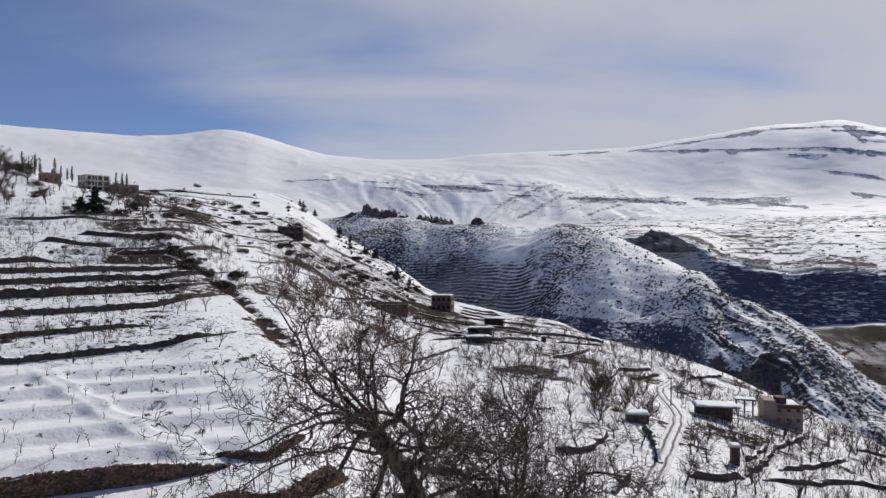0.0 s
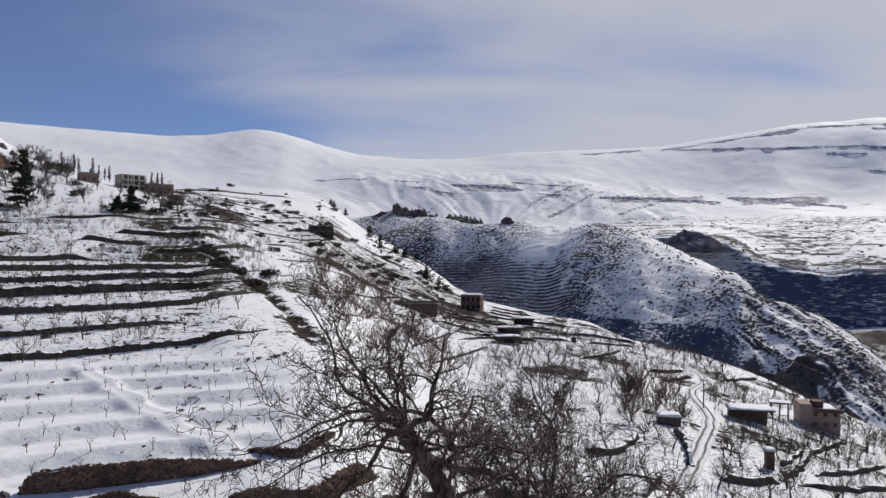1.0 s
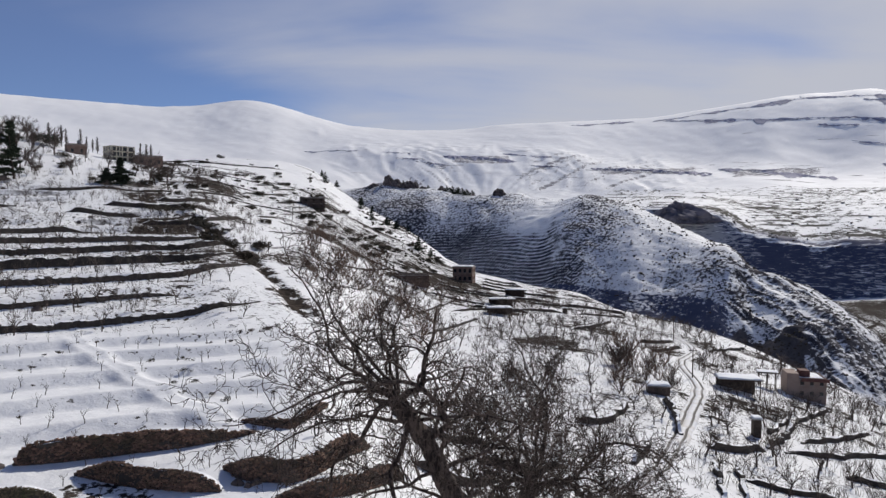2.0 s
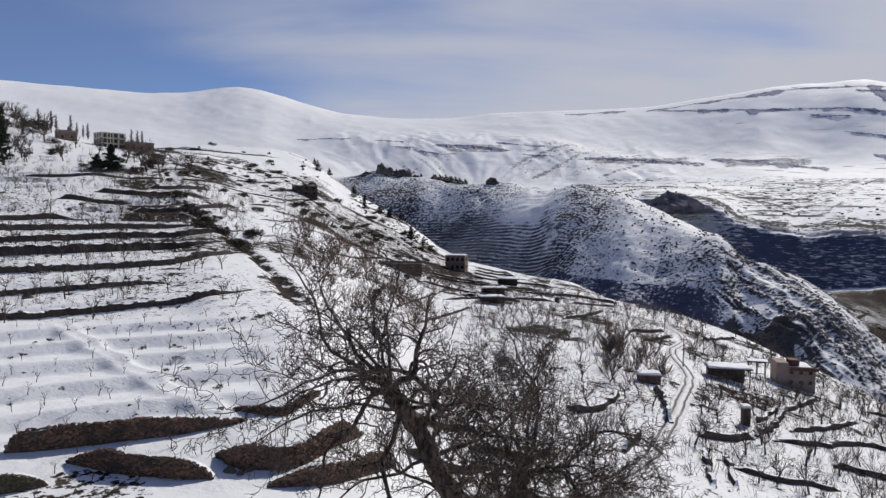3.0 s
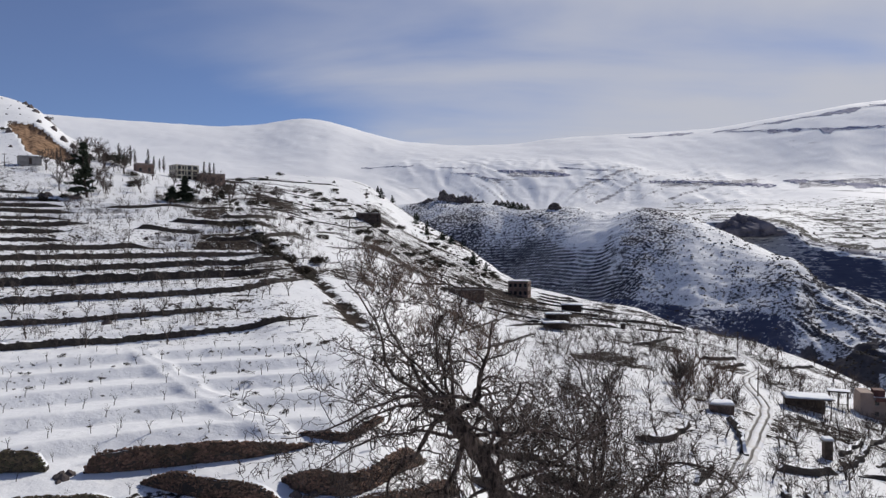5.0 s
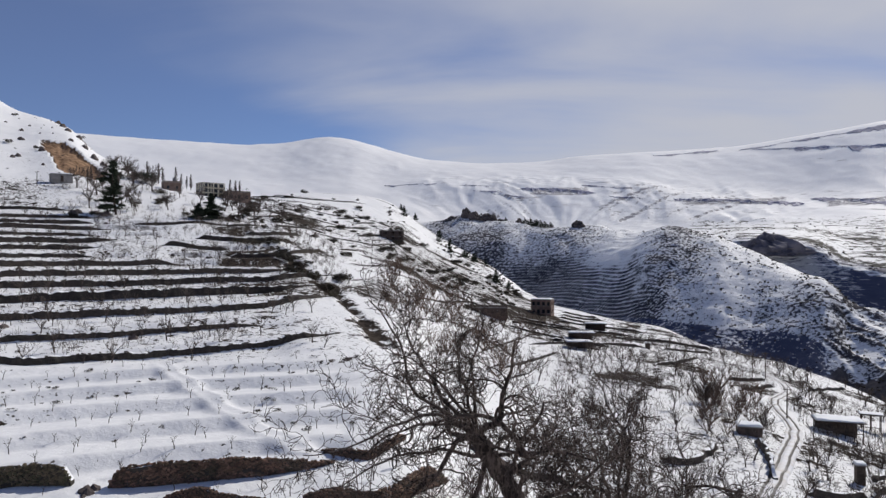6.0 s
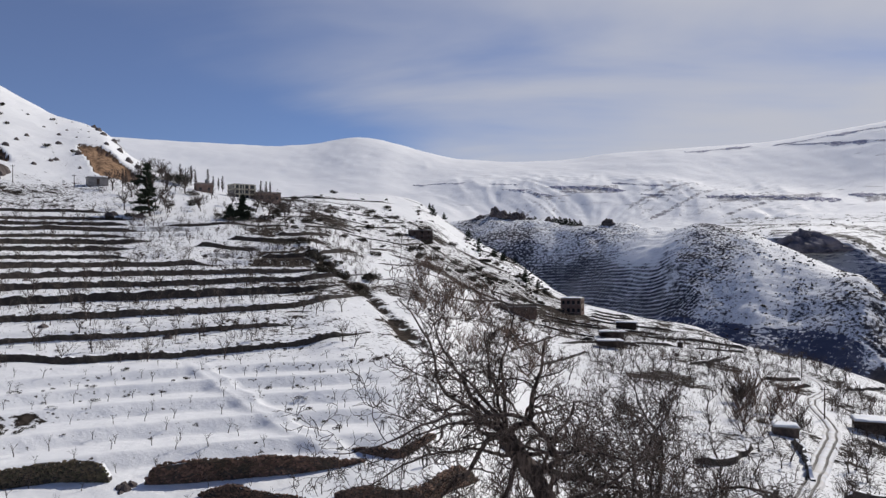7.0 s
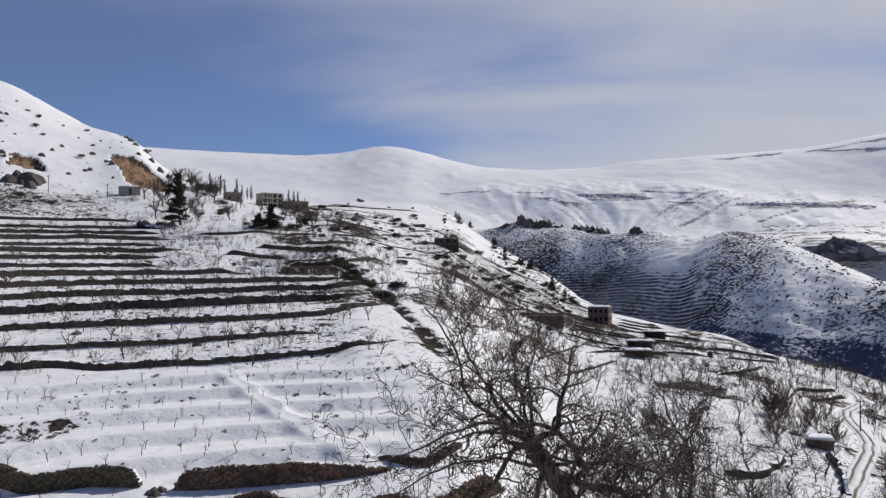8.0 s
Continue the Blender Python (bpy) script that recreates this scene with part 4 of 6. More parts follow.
def bent_limb(rng, start, way, length, radius, bend, wander, tip, gap=0.11):
    """A kinked bough that bends steadily to one side as it grows."""
    n = max(4, int(length / gap))
    pts, way, p, bend = [start.copy()], Vector(way).normalized(), start.copy(), Vector(bend) / n
    for i in range(n):
        kink = wander * (2.2 if rng.random() < 0.16 else 0.7)
        way = (way + bend + Vector((rng.gauss(0, kink), rng.gauss(0, kink), rng.gauss(0, kink)))).normalized()
        p = p + way * (length / n)
        pts.append(p.copy())
    return pts, [radius * (1 - (1 - tip) * (i / n) ** 0.8) * (1 + 0.12 * noise.noise(Vector((i * 0.9, length * 9, radius * 50)))) for i in range(n + 1)]


def gnarled_trunk(line, wide, seed):
    """A furrowed trunk along a few stations with their radii."""
    path, girth = [], []
    for i in range(len(line) - 1):
        for j in range(14):
            u = j / 14
            kink = Vector((noise.noise(Vector((i + u, seed, 3)) * 2.2), noise.noise(Vector((i + u, 5, seed)) * 2.2), 0)) * 0.06
            path.append(line[i].lerp(line[i + 1], u) + kink)
            girth.append((wide[i] * (1 - u) + wide[i + 1] * u) * (1 + 0.16 * noise.noise(Vector((i + u, 9, seed)) * 3.1)))
    me = tubes("trunk", [(path, girth, 44)], BARK)
    for v in me.vertices:
        v.co += v.normal * (0.05 * noise.fractal(Vector((v.co.x * 7, v.co.y * 7, v.co.z * 2.2)), 0.9, 2.0, 4) - 0.045 * abs(noise.noise(Vector((v.co.x * 16, v.co.y * 16, v.co.z * 2.6)))))
    return me


def old_tree(seed, label, line, wide, boughs, twigs=(30, 78), number=9, least=0.0075):
    """A big bare tree: a leaning trunk, crooked boughs from its stations (station, way, length, radius, bend), and their twigs."""
    rng = random.Random(seed)
    foot = line[0]
    tree = thing("walnut_tree", label, "tree", "old walnut trees below the lookout", at=Matrix.Translation(foot))
    line = [p - foot for p in line]
    part("trunk", gnarled_trunk(line, wide, seed), tree, "thick furrowed grey-brown trunk")
    for at, way, length, radius, bend in boughs:
        pts, radii = bent_limb(rng, line[at], way, length, radius, bend, 0.17, 0.22)
        bough = part("bough", tubes("bough", [(pts, radii, 8)], BARK), tree)
        out = []
        sprout(rng, out, pts, radii, 3, twigs, 0.50, number, 0.33, 0.03, least, 0.12)
        part("twig_spray", tubes("twig_spray", out, BARK), bough, "fine crooked grey twigs")
    return tree


def walnut_trees():
    V = Vector
    old_tree(21, "Old bare walnut tree with leaning trunk and wide crown",
             [V((0.98, 14.6, -8.5)), V((0.46, 14.45, -7.2)), V((0.02, 14.3, -6.0)), V((-0.42, 14.2, -5.15)), V((-0.72, 14.1, -4.55)), V((-1.02, 14.0, -4.05)), V((-1.30, 13.95, -3.68)), V((-1.42, 13.95, -3.45))],
             [0.34, 0.28, 0.23, 0.20, 0.185, 0.18, 0.17, 0.07],
             [(6, (-1, -0.2, 0.0), 3.9, 0.062, (0, 0, 0.35)), (6, (-0.9, 0.3, 0.34), 4.1, 0.055, (-0.2, 0, 0.1)), (5, (-0.8, -0.4, -0.36), 3.9, 0.066, (-0.4, 0, -0.2)),
              (6, (-0.4, 0.25, 0.9), 2.5, 0.046, (-0.6, 0, 0)), (6, (-0.05, -0.3, 1), 2.2, 0.046, (0.3, 0, 0)), (6, (0.75, 0.0, 0.66), 2.7, 0.085, (-0.4, 0, 0.4)),
              (7, (-0.7, 0.1, 0.55), 3.5, 0.05, (-0.3, 0.2, 0.2)), (6, (0.5, 0.7, 0.7), 2.6, 0.045, (0.4, 0, -0.1)), (7, (-0.95, -0.5, 0.14), 3.6, 0.045, (0, -0.2, 0.4)),
              (6, (-0.8, 0.6, 0.1), 3.4, 0.045, (-0.3, 0, 0.4)), (5, (-1, 0.1, -0.12), 3.7, 0.045, (0, 0, 0.2)),
              (4, (0.6, -0.3, 0.65), 4.4, 0.075, (0.7, 0, -0.85)), (3, (0.15, -0.5, 0.95), 2.9, 0.062, (0.8, 0, -0.1)), (3, (0.9, 0.2, 0.35), 3.6, 0.055, (0.2, 0, 0.3)),
              (4, (0.5, 0.5, 0.65), 3.1, 0.045, (0.7, 0, -0.3)), (3, (-0.9, -0.4, 0.0), 3.0, 0.045, (-0.2, 0, -0.3)), (2, (0.8, -0.5, 0.5), 3.3, 0.055, (0.5, 0, -0.3)),
              (2, (-0.8, -0.5, 0.15), 3.0, 0.046, (-0.3, 0, -0.3)), (2, (0.2, -0.8, 0.9), 2.4, 0.046, (-0.5, 0, 0)), (6, (-0.6, -0.5, 0.75), 2.9, 0.042, (-0.5, 0, 0)), (5, (0.9, -0.4, 0.3), 3.4, 0.045, (0.3, 0, 0.2))])
    old_tree(34, "Bare grey walnut tree with a bushy crown of fine twigs",
             [V((1.62, 17.1, -10.0)), V((1.56, 17.05, -8.6)), V((1.50, 17.0, -7.4)), V((1.58, 16.95, -6.9)), V((1.70, 16.9, -6.45)), V((1.76, 16.9, -6.25))],
             [0.30, 0.25, 0.22, 0.20, 0.17, 0.08],
             [(4, (-0.95, -0.1, 0.30), 2.9, 0.07, (0, 0, -0.3)), (4, (-0.6, 0.2, 0.8), 3.0, 0.055, (-0.3, 0, 0)), (4, (-0.2, -0.3, 1), 3.2, 0.05, (0.4, 0, 0)),
              (4, (0.25, 0.2, 1), 3.3, 0.055, (-0.3, 0, 0)), (4, (0.6, -0.1, 0.75), 3.6, 0.06, (0.4, 0, -0.2)), (4, (0.85, 0.1, 0.5), 3.9, 0.06, (0.2, 0, -0.3)),
              (4, (1, -0.2, 0.35), 4.2, 0.06, (0, 0, -0.5)), (4, (0.1, -0.9, 0.6), 2.9, 0.042, (-0.3, 0, 0.2)), (4, (0.0, 0.9, 0.7), 3.2, 0.045, (0.4, 0, 0)),
              (3, (0.95, -0.3, 0.05), 3.8, 0.05, (0, 0, 0.1)), (3, (-0.9, -0.4, 0.1), 2.6, 0.045, (0, 0, 0.2)), (4, (0.5, 0.6, 0.7), 3.5, 0.045, (0.4, 0, -0.2)), (4, (-0.75, 0.5, 0.5), 3.1, 0.045, (0, 0, 0.1)),
              (4, (0.75, -0.6, 0.5), 3.5, 0.045, (0.3, 0, -0.3)), (3, (0.8, 0.5, 0.2), 3.6, 0.045, (0.2, 0, 0.1)), (2, (0.9, -0.4, 0.1), 3.4, 0.045, (0, 0, -0.2))], (24, 70), 12, 0.0075)


walnut_trees()


def small_tree(name, seed, tall, material, label, category, group, spread=(25, 55), upright=0.05, boughs=6, levels=2, number=4, trunk=0.28, least=0.016):
    """A bare fruit tree: a short trunk that divides into rising boughs with twigs."""
    rng = random.Random(seed)
    ob = thing(name, label, category, group)
    top = Vector((rng.uniform(-0.12, 0.12) * tall, rng.uniform(-0.12, 0.12) * tall, tall * trunk))
    stem = [Vector((0, 0, -0.4)), top * 0.5 + Vector((0.03, 0, 0)), top]
    part("trunk", tubes("trunk", [(stem, [0.034 * tall, 0.028 * tall, 0.022 * tall], 5)], material), ob)
    out = []
    for k in range(boughs):
        a = 2 * math.pi * (k + rng.random() * 0.6) / boughs
        lean = rng.uniform(0.35, 0.9)
        pts, radii = limb(rng, top, Vector((math.cos(a) * lean, math.sin(a) * lean, 0.9)), tall * (1 - trunk) * rng.uniform(0.75, 1.1), 0.012 * tall, 0.12, upright, 0.3, 0.2 * tall)
        out.append((pts, radii, 3))
        sprout(rng, out, pts, radii, levels, spread, 0.5, number, 0.16, upright, least, 0.2 * tall)
    part("crown", tubes("crown", out, material), ob)
    return ob


def scatter(kinds, sites, rng, size=(0.75, 1.25)):
    """Copies of the kinds at sites on the ground; the first of each kind stands at the first sites."""
    xs, ys = np.array([p[0] for p in sites]), np.array([p[1] for p in sites])
    zs = land(xs, ys)
    for i, (x, y, z) in enumerate(zip(xs, ys, zs)):
        m = Matrix.Translation((x, y, z)) @ pose(0, 0, 0, rng.uniform(-5, 5), rng.uniform(-5, 5), rng.uniform(0, 360)) @ Matrix.Scale(rng.uniform(*size), 4)
        if i < len(kinds):
            kinds[i].matrix_basis = m
        else:
            c = copy_thing(kinds[i % len(kinds)], m)
            c.matrix_basis = m


def sites_in(rng, number, az, d, gap, keep=None, avoid=()):
    """Sites by chance inside a sector, not too close to one another nor to a few lines."""
    out = []
    for _ in range(number * 30):
        if len(out) >= number:
            break
        a, r = rng.uniform(*az), math.sqrt(rng.uniform(d[0] ** 2, d[1] ** 2))
        x, y = r * math.sin(radians(a)), r * math.cos(radians(a))
        if keep and not keep(a, r):
            continue
        if any((x - u) ** 2 + (y - v) ** 2 < gap * gap for u, v in out):
            continue
        if any(float(near_line(np.array([x]), np.array([y]), line)[0]) < w for line, w in avoid):
            continue
        out.append((x, y))
    return out


PLACES = [([(25.6, 172), (25.7, 172)], 13), ([(21.3, 148), (21.4, 148)], 8), ([(15.5, 125), (15.6, 125)], 6), ([(22.6, 112), (22.7, 112)], 5), ([(0, 262), (0.1, 262)], 9), ([(3, 215), (3.6, 245)], 9), ([(-5, 215), (-3, 220)], 8)]
KEEP_OFF = [(LANE, 3.2)] + PLACES


def orchards():
    rng = random.Random(8)
    brink = lambda a, r: r < 0.97 * float(along(BRINK_D, np.array([a]))[0])
    kinds = [small_tree("fruit_tree", 40 + k, 3.9, TWIG, "Bare fruit tree standing in the snow", "tree", "bare orchard trees") for k in range(6)]
    sites = sites_in(rng, 24, (-6, 12), (52, 86), 4.5, None, KEEP_OFF) + sites_in(rng, 145, (3, 17), (84, 250), 3.4, lambda a, r: brink(a, r) and fbm(np.array([a / 3.0]), np.array([r / 30.0]), 41, 2)[0] > -0.45, KEEP_OFF)
    sites += sites_in(rng, 170, (17, 36), (84, 240), 3.0, lambda a, r: brink(a, r) and fbm(np.array([a / 3.0]), np.array([r / 30.0]), 42, 2)[0] > -0.3, KEEP_OFF)
    sites += sites_in(rng, 30, (-7, 4), (95, 240), 4.0, None, KEEP_OFF)
    scatter(kinds, sites, rng)
    kinds = [small_tree("terrace_tree", 60 + k, 2.8, TWIG, "Small bare fruit tree on a walled snowy terrace", "tree", "bare trees on the hillside terraces", boughs=6, number=3, least=0.028) for k in range(4)]
    scatter(kinds, sites_in(rng, 230, (-47, -17), (93, 224), 3.0), rng)
    kinds = [small_tree("sapling", 80 + k, 1.15, TWIG, "Thin bare sapling planted in snow", "tree", "saplings on the snow terraces", boughs=4, levels=1, number=3, trunk=0.4, least=0.009) for k in range(4)]
    scatter(kinds, sites_in(rng, 150, (-47, -13), (46, 90), 2.4), rng)
    # tall reddish shoots below the ruin and dark thickets
    kinds = [small_tree("shoot_clump", 100 + k, 5.5, WILLOW, "Tall clump of bare reddish shoots in snow", "tree", "reddish thickets", (12, 30), 0.12, 9, 2, 4, 0.06, 0.018) for k in range(3)]
    scatter(kinds, sites_in(rng, 55, (-13, -1), (125, 225), 3.5, None, PLACES), rng)
    scatter([copy_thing(k, Matrix()) for k in kinds], sites_in(rng, 26, (12, 18), (118, 170), 3.0, None, KEEP_OFF), rng, (0.7, 1.0))
    kinds = [small_tree("bare_tree", 120 + k, 7.0, TWIG, "Tall bare deciduous tree on the hilltop", "tree", "bare trees on the hilltop", boughs=8, levels=2, number=5, least=0.04) for k in range(3)]
    scatter(kinds, sites_in(rng, 16, (-34, -30.5), (285, 320), 3) + sites_in(rng, 24, (-36, -19), (222, 262), 4) + sites_in(rng, 14, (-36.5, -28), (222, 300), 3.5), rng, (0.6, 1.15))


orchards()


def undergrowth():
    """Thin shoots and weeds between the orchard trees, too many to count."""
    rng = random.Random(33)
    spots = [(rng.uniform(1, 19), math.sqrt(rng.uniform(84 ** 2, 245 ** 2))) for _ in range(1200)] + [(rng.uniform(17, 36), math.sqrt(rng.uniform(76 ** 2, 200 ** 2))) for _ in range(1500)] \
        + [(rng.uniform(-12, 3), math.sqrt(rng.uniform(110 ** 2, 250 ** 2))) for _ in range(420)] + [(rng.uniform(-9, 14), math.sqrt(rng.uniform(47 ** 2, 100 ** 2))) for _ in range(300)] + [(rng.uniform(-24, -6), math.sqrt(rng.uniform(200 ** 2, 340 ** 2))) for _ in range(520)] + [(rng.uniform(-26, -16), math.sqrt(rng.uniform(140 ** 2, 225 ** 2))) for _ in range(260)] \
        + [(rng.uniform(-47, -24), math.sqrt(rng.uniform(93 ** 2, 222 ** 2))) for _ in range(760)] + [(rng.uniform(-37, -26), math.sqrt(rng.uniform(215 ** 2, 275 ** 2))) for _ in range(140)]
    az, d = np.array([p[0] for p in spots]), np.array([p[1] for p in spots])
    x, y = plan(az, d)
    ok = (near_line(x, y, LANE) > 2.6) & (d < 0.96 * along(BRINK_D, az))
    for line, w in PLACES:
        ok &= near_line(x, y, line) > w * 0.7
    z = land(x, y)
    out = []
    for px, py, pz in zip(x[ok], y[ok], z[ok]):
        foot = Vector((px, py, pz - 0.1))
        tall = rng.uniform(0.5, 2.2)
        for _ in range(rng.randint(4, 9)):
            side = Vector((rng.gauss(0, 0.35), rng.gauss(0, 0.35), 1)).normalized()
            a = foot + Vector((rng.gauss(0, 0.3), rng.gauss(0, 0.3), 0))
            b = a + side * tall * rng.uniform(0.4, 0.7)
            c = b + (side + Vector((rng.gauss(0, 0.35), rng.gauss(0, 0.35), 0.2))).normalized() * tall * 0.5
            out.append(([a, b, c], [0.024, 0.02, 0.01], 3))
    tagged(new("undergrowth", tubes("undergrowth", out, TWIG)), "thin leafless shoots and weeds poking through snow", "undergrowth", kind="stuff")


undergrowth()

# ---- evergreens, poplars and scrub ----
NEEDLES = plain_material("dark_needles", (0.014, 0.022, 0.014), (0.035, 0.045, 0.026), 1.5, 0.85, 0.3)
SCRUB = plain_material("dark_scrub", (0.03, 0.027, 0.02), (0.07, 0.058, 0.042), 1.2, 0.9, 0.3)


def leaf_cloud(name, rng, lumps, number, size, material):
    """Many small leaves in a few lumps, each lump a centre and radii."""
    verts, faces = [], []
    for c, r in lumps:
        for _ in range(number):
            u = Vector((rng.gauss(0, 1), rng.gauss(0, 1), rng.gauss(0, 1))).normalized() * rng.random() ** 0.4
            p = Vector((c[0] + u.x * r[0], c[1] + u.y * r[1], c[2] + u.z * r[2]))
            a = Vector((rng.gauss(0, 1), rng.gauss(0, 1), rng.gauss(0, 0.6))).normalized() * size * rng.uniform(0.6, 1.3)
            b = a.orthogonal().normalized() * size * rng.uniform(0.3, 0.6)
            k = len(verts)
            verts += [p - a, p + b, p + a, p - b]
            faces.append((k, k + 1, k + 2, k + 3))
    return mesh_of(name, verts, faces, material)


def conifer(seed, tall, wide, label, tiers=15, leaf=0.026, ragged=0.35):
    rng = random.Random(seed)
    ob = thing("conifer", label, "tree")
    part("trunk", tubes("trunk", [([Vector((0, 0, -0.5)), Vector((0.1, 0, tall * 0.5)), Vector((0, 0, tall))], [tall * 0.02, tall * 0.013, 0.03], 6)], BARK), ob)
    lumps = []
    for k in range(tiers):
        u = k / tiers
        for _ in range(int(9 - 6 * u)):
            a, r = rng.uniform(0, 2 * math.pi), wide * (1 - u) ** 0.8 * rng.uniform(ragged, 1.0) * (0.7 + 0.6 * abs(math.sin(2.3 * k + seed)))
            lumps.append(((math.cos(a) * r * 0.6, math.sin(a) * r * 0.6, tall * (0.1 + 0.88 * u) - r * 0.12), (r * 0.55 + 0.15, r * 0.55 + 0.15, 0.028 * tall)))
    part("foliage", leaf_cloud("foliage", rng, lumps, 44, tall * leaf, NEEDLES), ob, "dense dark green needles")
    return ob


def cedar(seed, tall, wide, label):
    """An old cedar: a leaning trunk with uneven flat tiers of limbs, each with its own drooping foliage."""
    rng = random.Random(seed)
    ob = thing("cedar", label, "tree")
    stem = [Vector((0.06 * tall * math.sin(2.2 * u), 0.03 * tall * u, -0.5 + (tall + 0.3) * u)) for u in np.linspace(0, 1, 9)]
    part("trunk", tubes("trunk", [(stem, [tall * 0.022 * (1 - 0.9 * u) + 0.03 for u in np.linspace(0, 1, 9)], 7)], BARK), ob)
    limbs, lumps = [], []
    for k in range(58):
        u = 0.10 + 0.88 * (k + rng.random()) / 58
        i = min(int(u * 8), 7)
        at = stem[i].lerp(stem[i + 1], u * 8 - i)
        a = rng.uniform(0, 2 * math.pi)
        reach = wide * (1.05 - u) ** 0.75 * rng.choice((0.35, 0.55, 0.8, 1.0, 1.15)) * (0.75 + 0.35 * math.cos(a - 0.6))
        pts, radii = limb(rng, at, Vector((math.cos(a), math.sin(a), 0.25)), max(reach, 0.5), 0.10 * (1.1 - u), 0.08, -0.03, 0.3, 0.4)
        limbs.append((pts, radii, 4))
        for p in pts[len(pts) // 3:]:
            if rng.random() < 0.75:
                r = 0.068 * tall * rng.uniform(0.5, 1.1)
                lumps.append(((p.x + rng.gauss(0, 0.2), p.y + rng.gauss(0, 0.2), p.z + rng.gauss(0, 0.1)), (r, r, r * 0.42)))
    part("limb", tubes("limb", limbs, BARK), ob)
    part("foliage", leaf_cloud("foliage", rng, lumps, 60, tall * 0.019, NEEDLES), ob, "dark green needles in flat uneven tiers")
    return ob


def bush(seed, wide, tall, material, label, category="bush", group="", name="bush", lumps=7, leaves=45):
    rng = random.Random(seed)
    ob = thing(name, label, category, group)
    clumps = [((rng.uniform(-0.5, 0.5) * wide, rng.uniform(-0.5, 0.5) * wide, tall * rng.uniform(0.25, 0.6)), (wide * 0.35, wide * 0.35, tall * 0.4)) for _ in range(lumps)]
    part("foliage", leaf_cloud("foliage", rng, clumps, leaves, wide * 0.1, material), ob)
    stems = []
    for k in range(6):
        pts, radii = limb(rng, Vector((0, 0, -0.3)), Vector((rng.uniform(-0.7, 0.7), rng.uniform(-0.7, 0.7), 1)), tall * 0.8, 0.04, 0.1, 0, 0.4, 0.4)
        stems.append((pts, radii, 3))
    part("stem", tubes("stem", stems, TWIG), ob)
    return ob


def poplar(seed, tall, label):
    rng = random.Random(seed)
    ob = thing("poplar", label, "tree", "poplars beside the village")
    part("trunk", tubes("trunk", [([Vector((0, 0, -0.5)), Vector((0, 0.05, tall * 0.5)), Vector((0.05, 0, tall))], [0.14, 0.09, 0.02], 5)], TWIG), ob)
    out = []
    for k in range(46):
        u = 0.08 + 0.88 * k / 46
        a = rng.uniform(0, 6.28)
        pts, radii = limb(rng, Vector((0, 0, tall * u)), Vector((math.cos(a) * 0.42, math.sin(a) * 0.42, 1)), tall * 0.26 * (1.15 - 0.7 * u), 0.055, 0.06, 0.07, 0.4, 0.5)
        out.append((pts, radii, 3))
        sprout(rng, out, pts, radii, 1, (18, 40), 0.6, 5, 0.1, 0.08, 0.045, 0.5)
    part("crown", tubes("crown", out, TWIG), ob)
    return ob


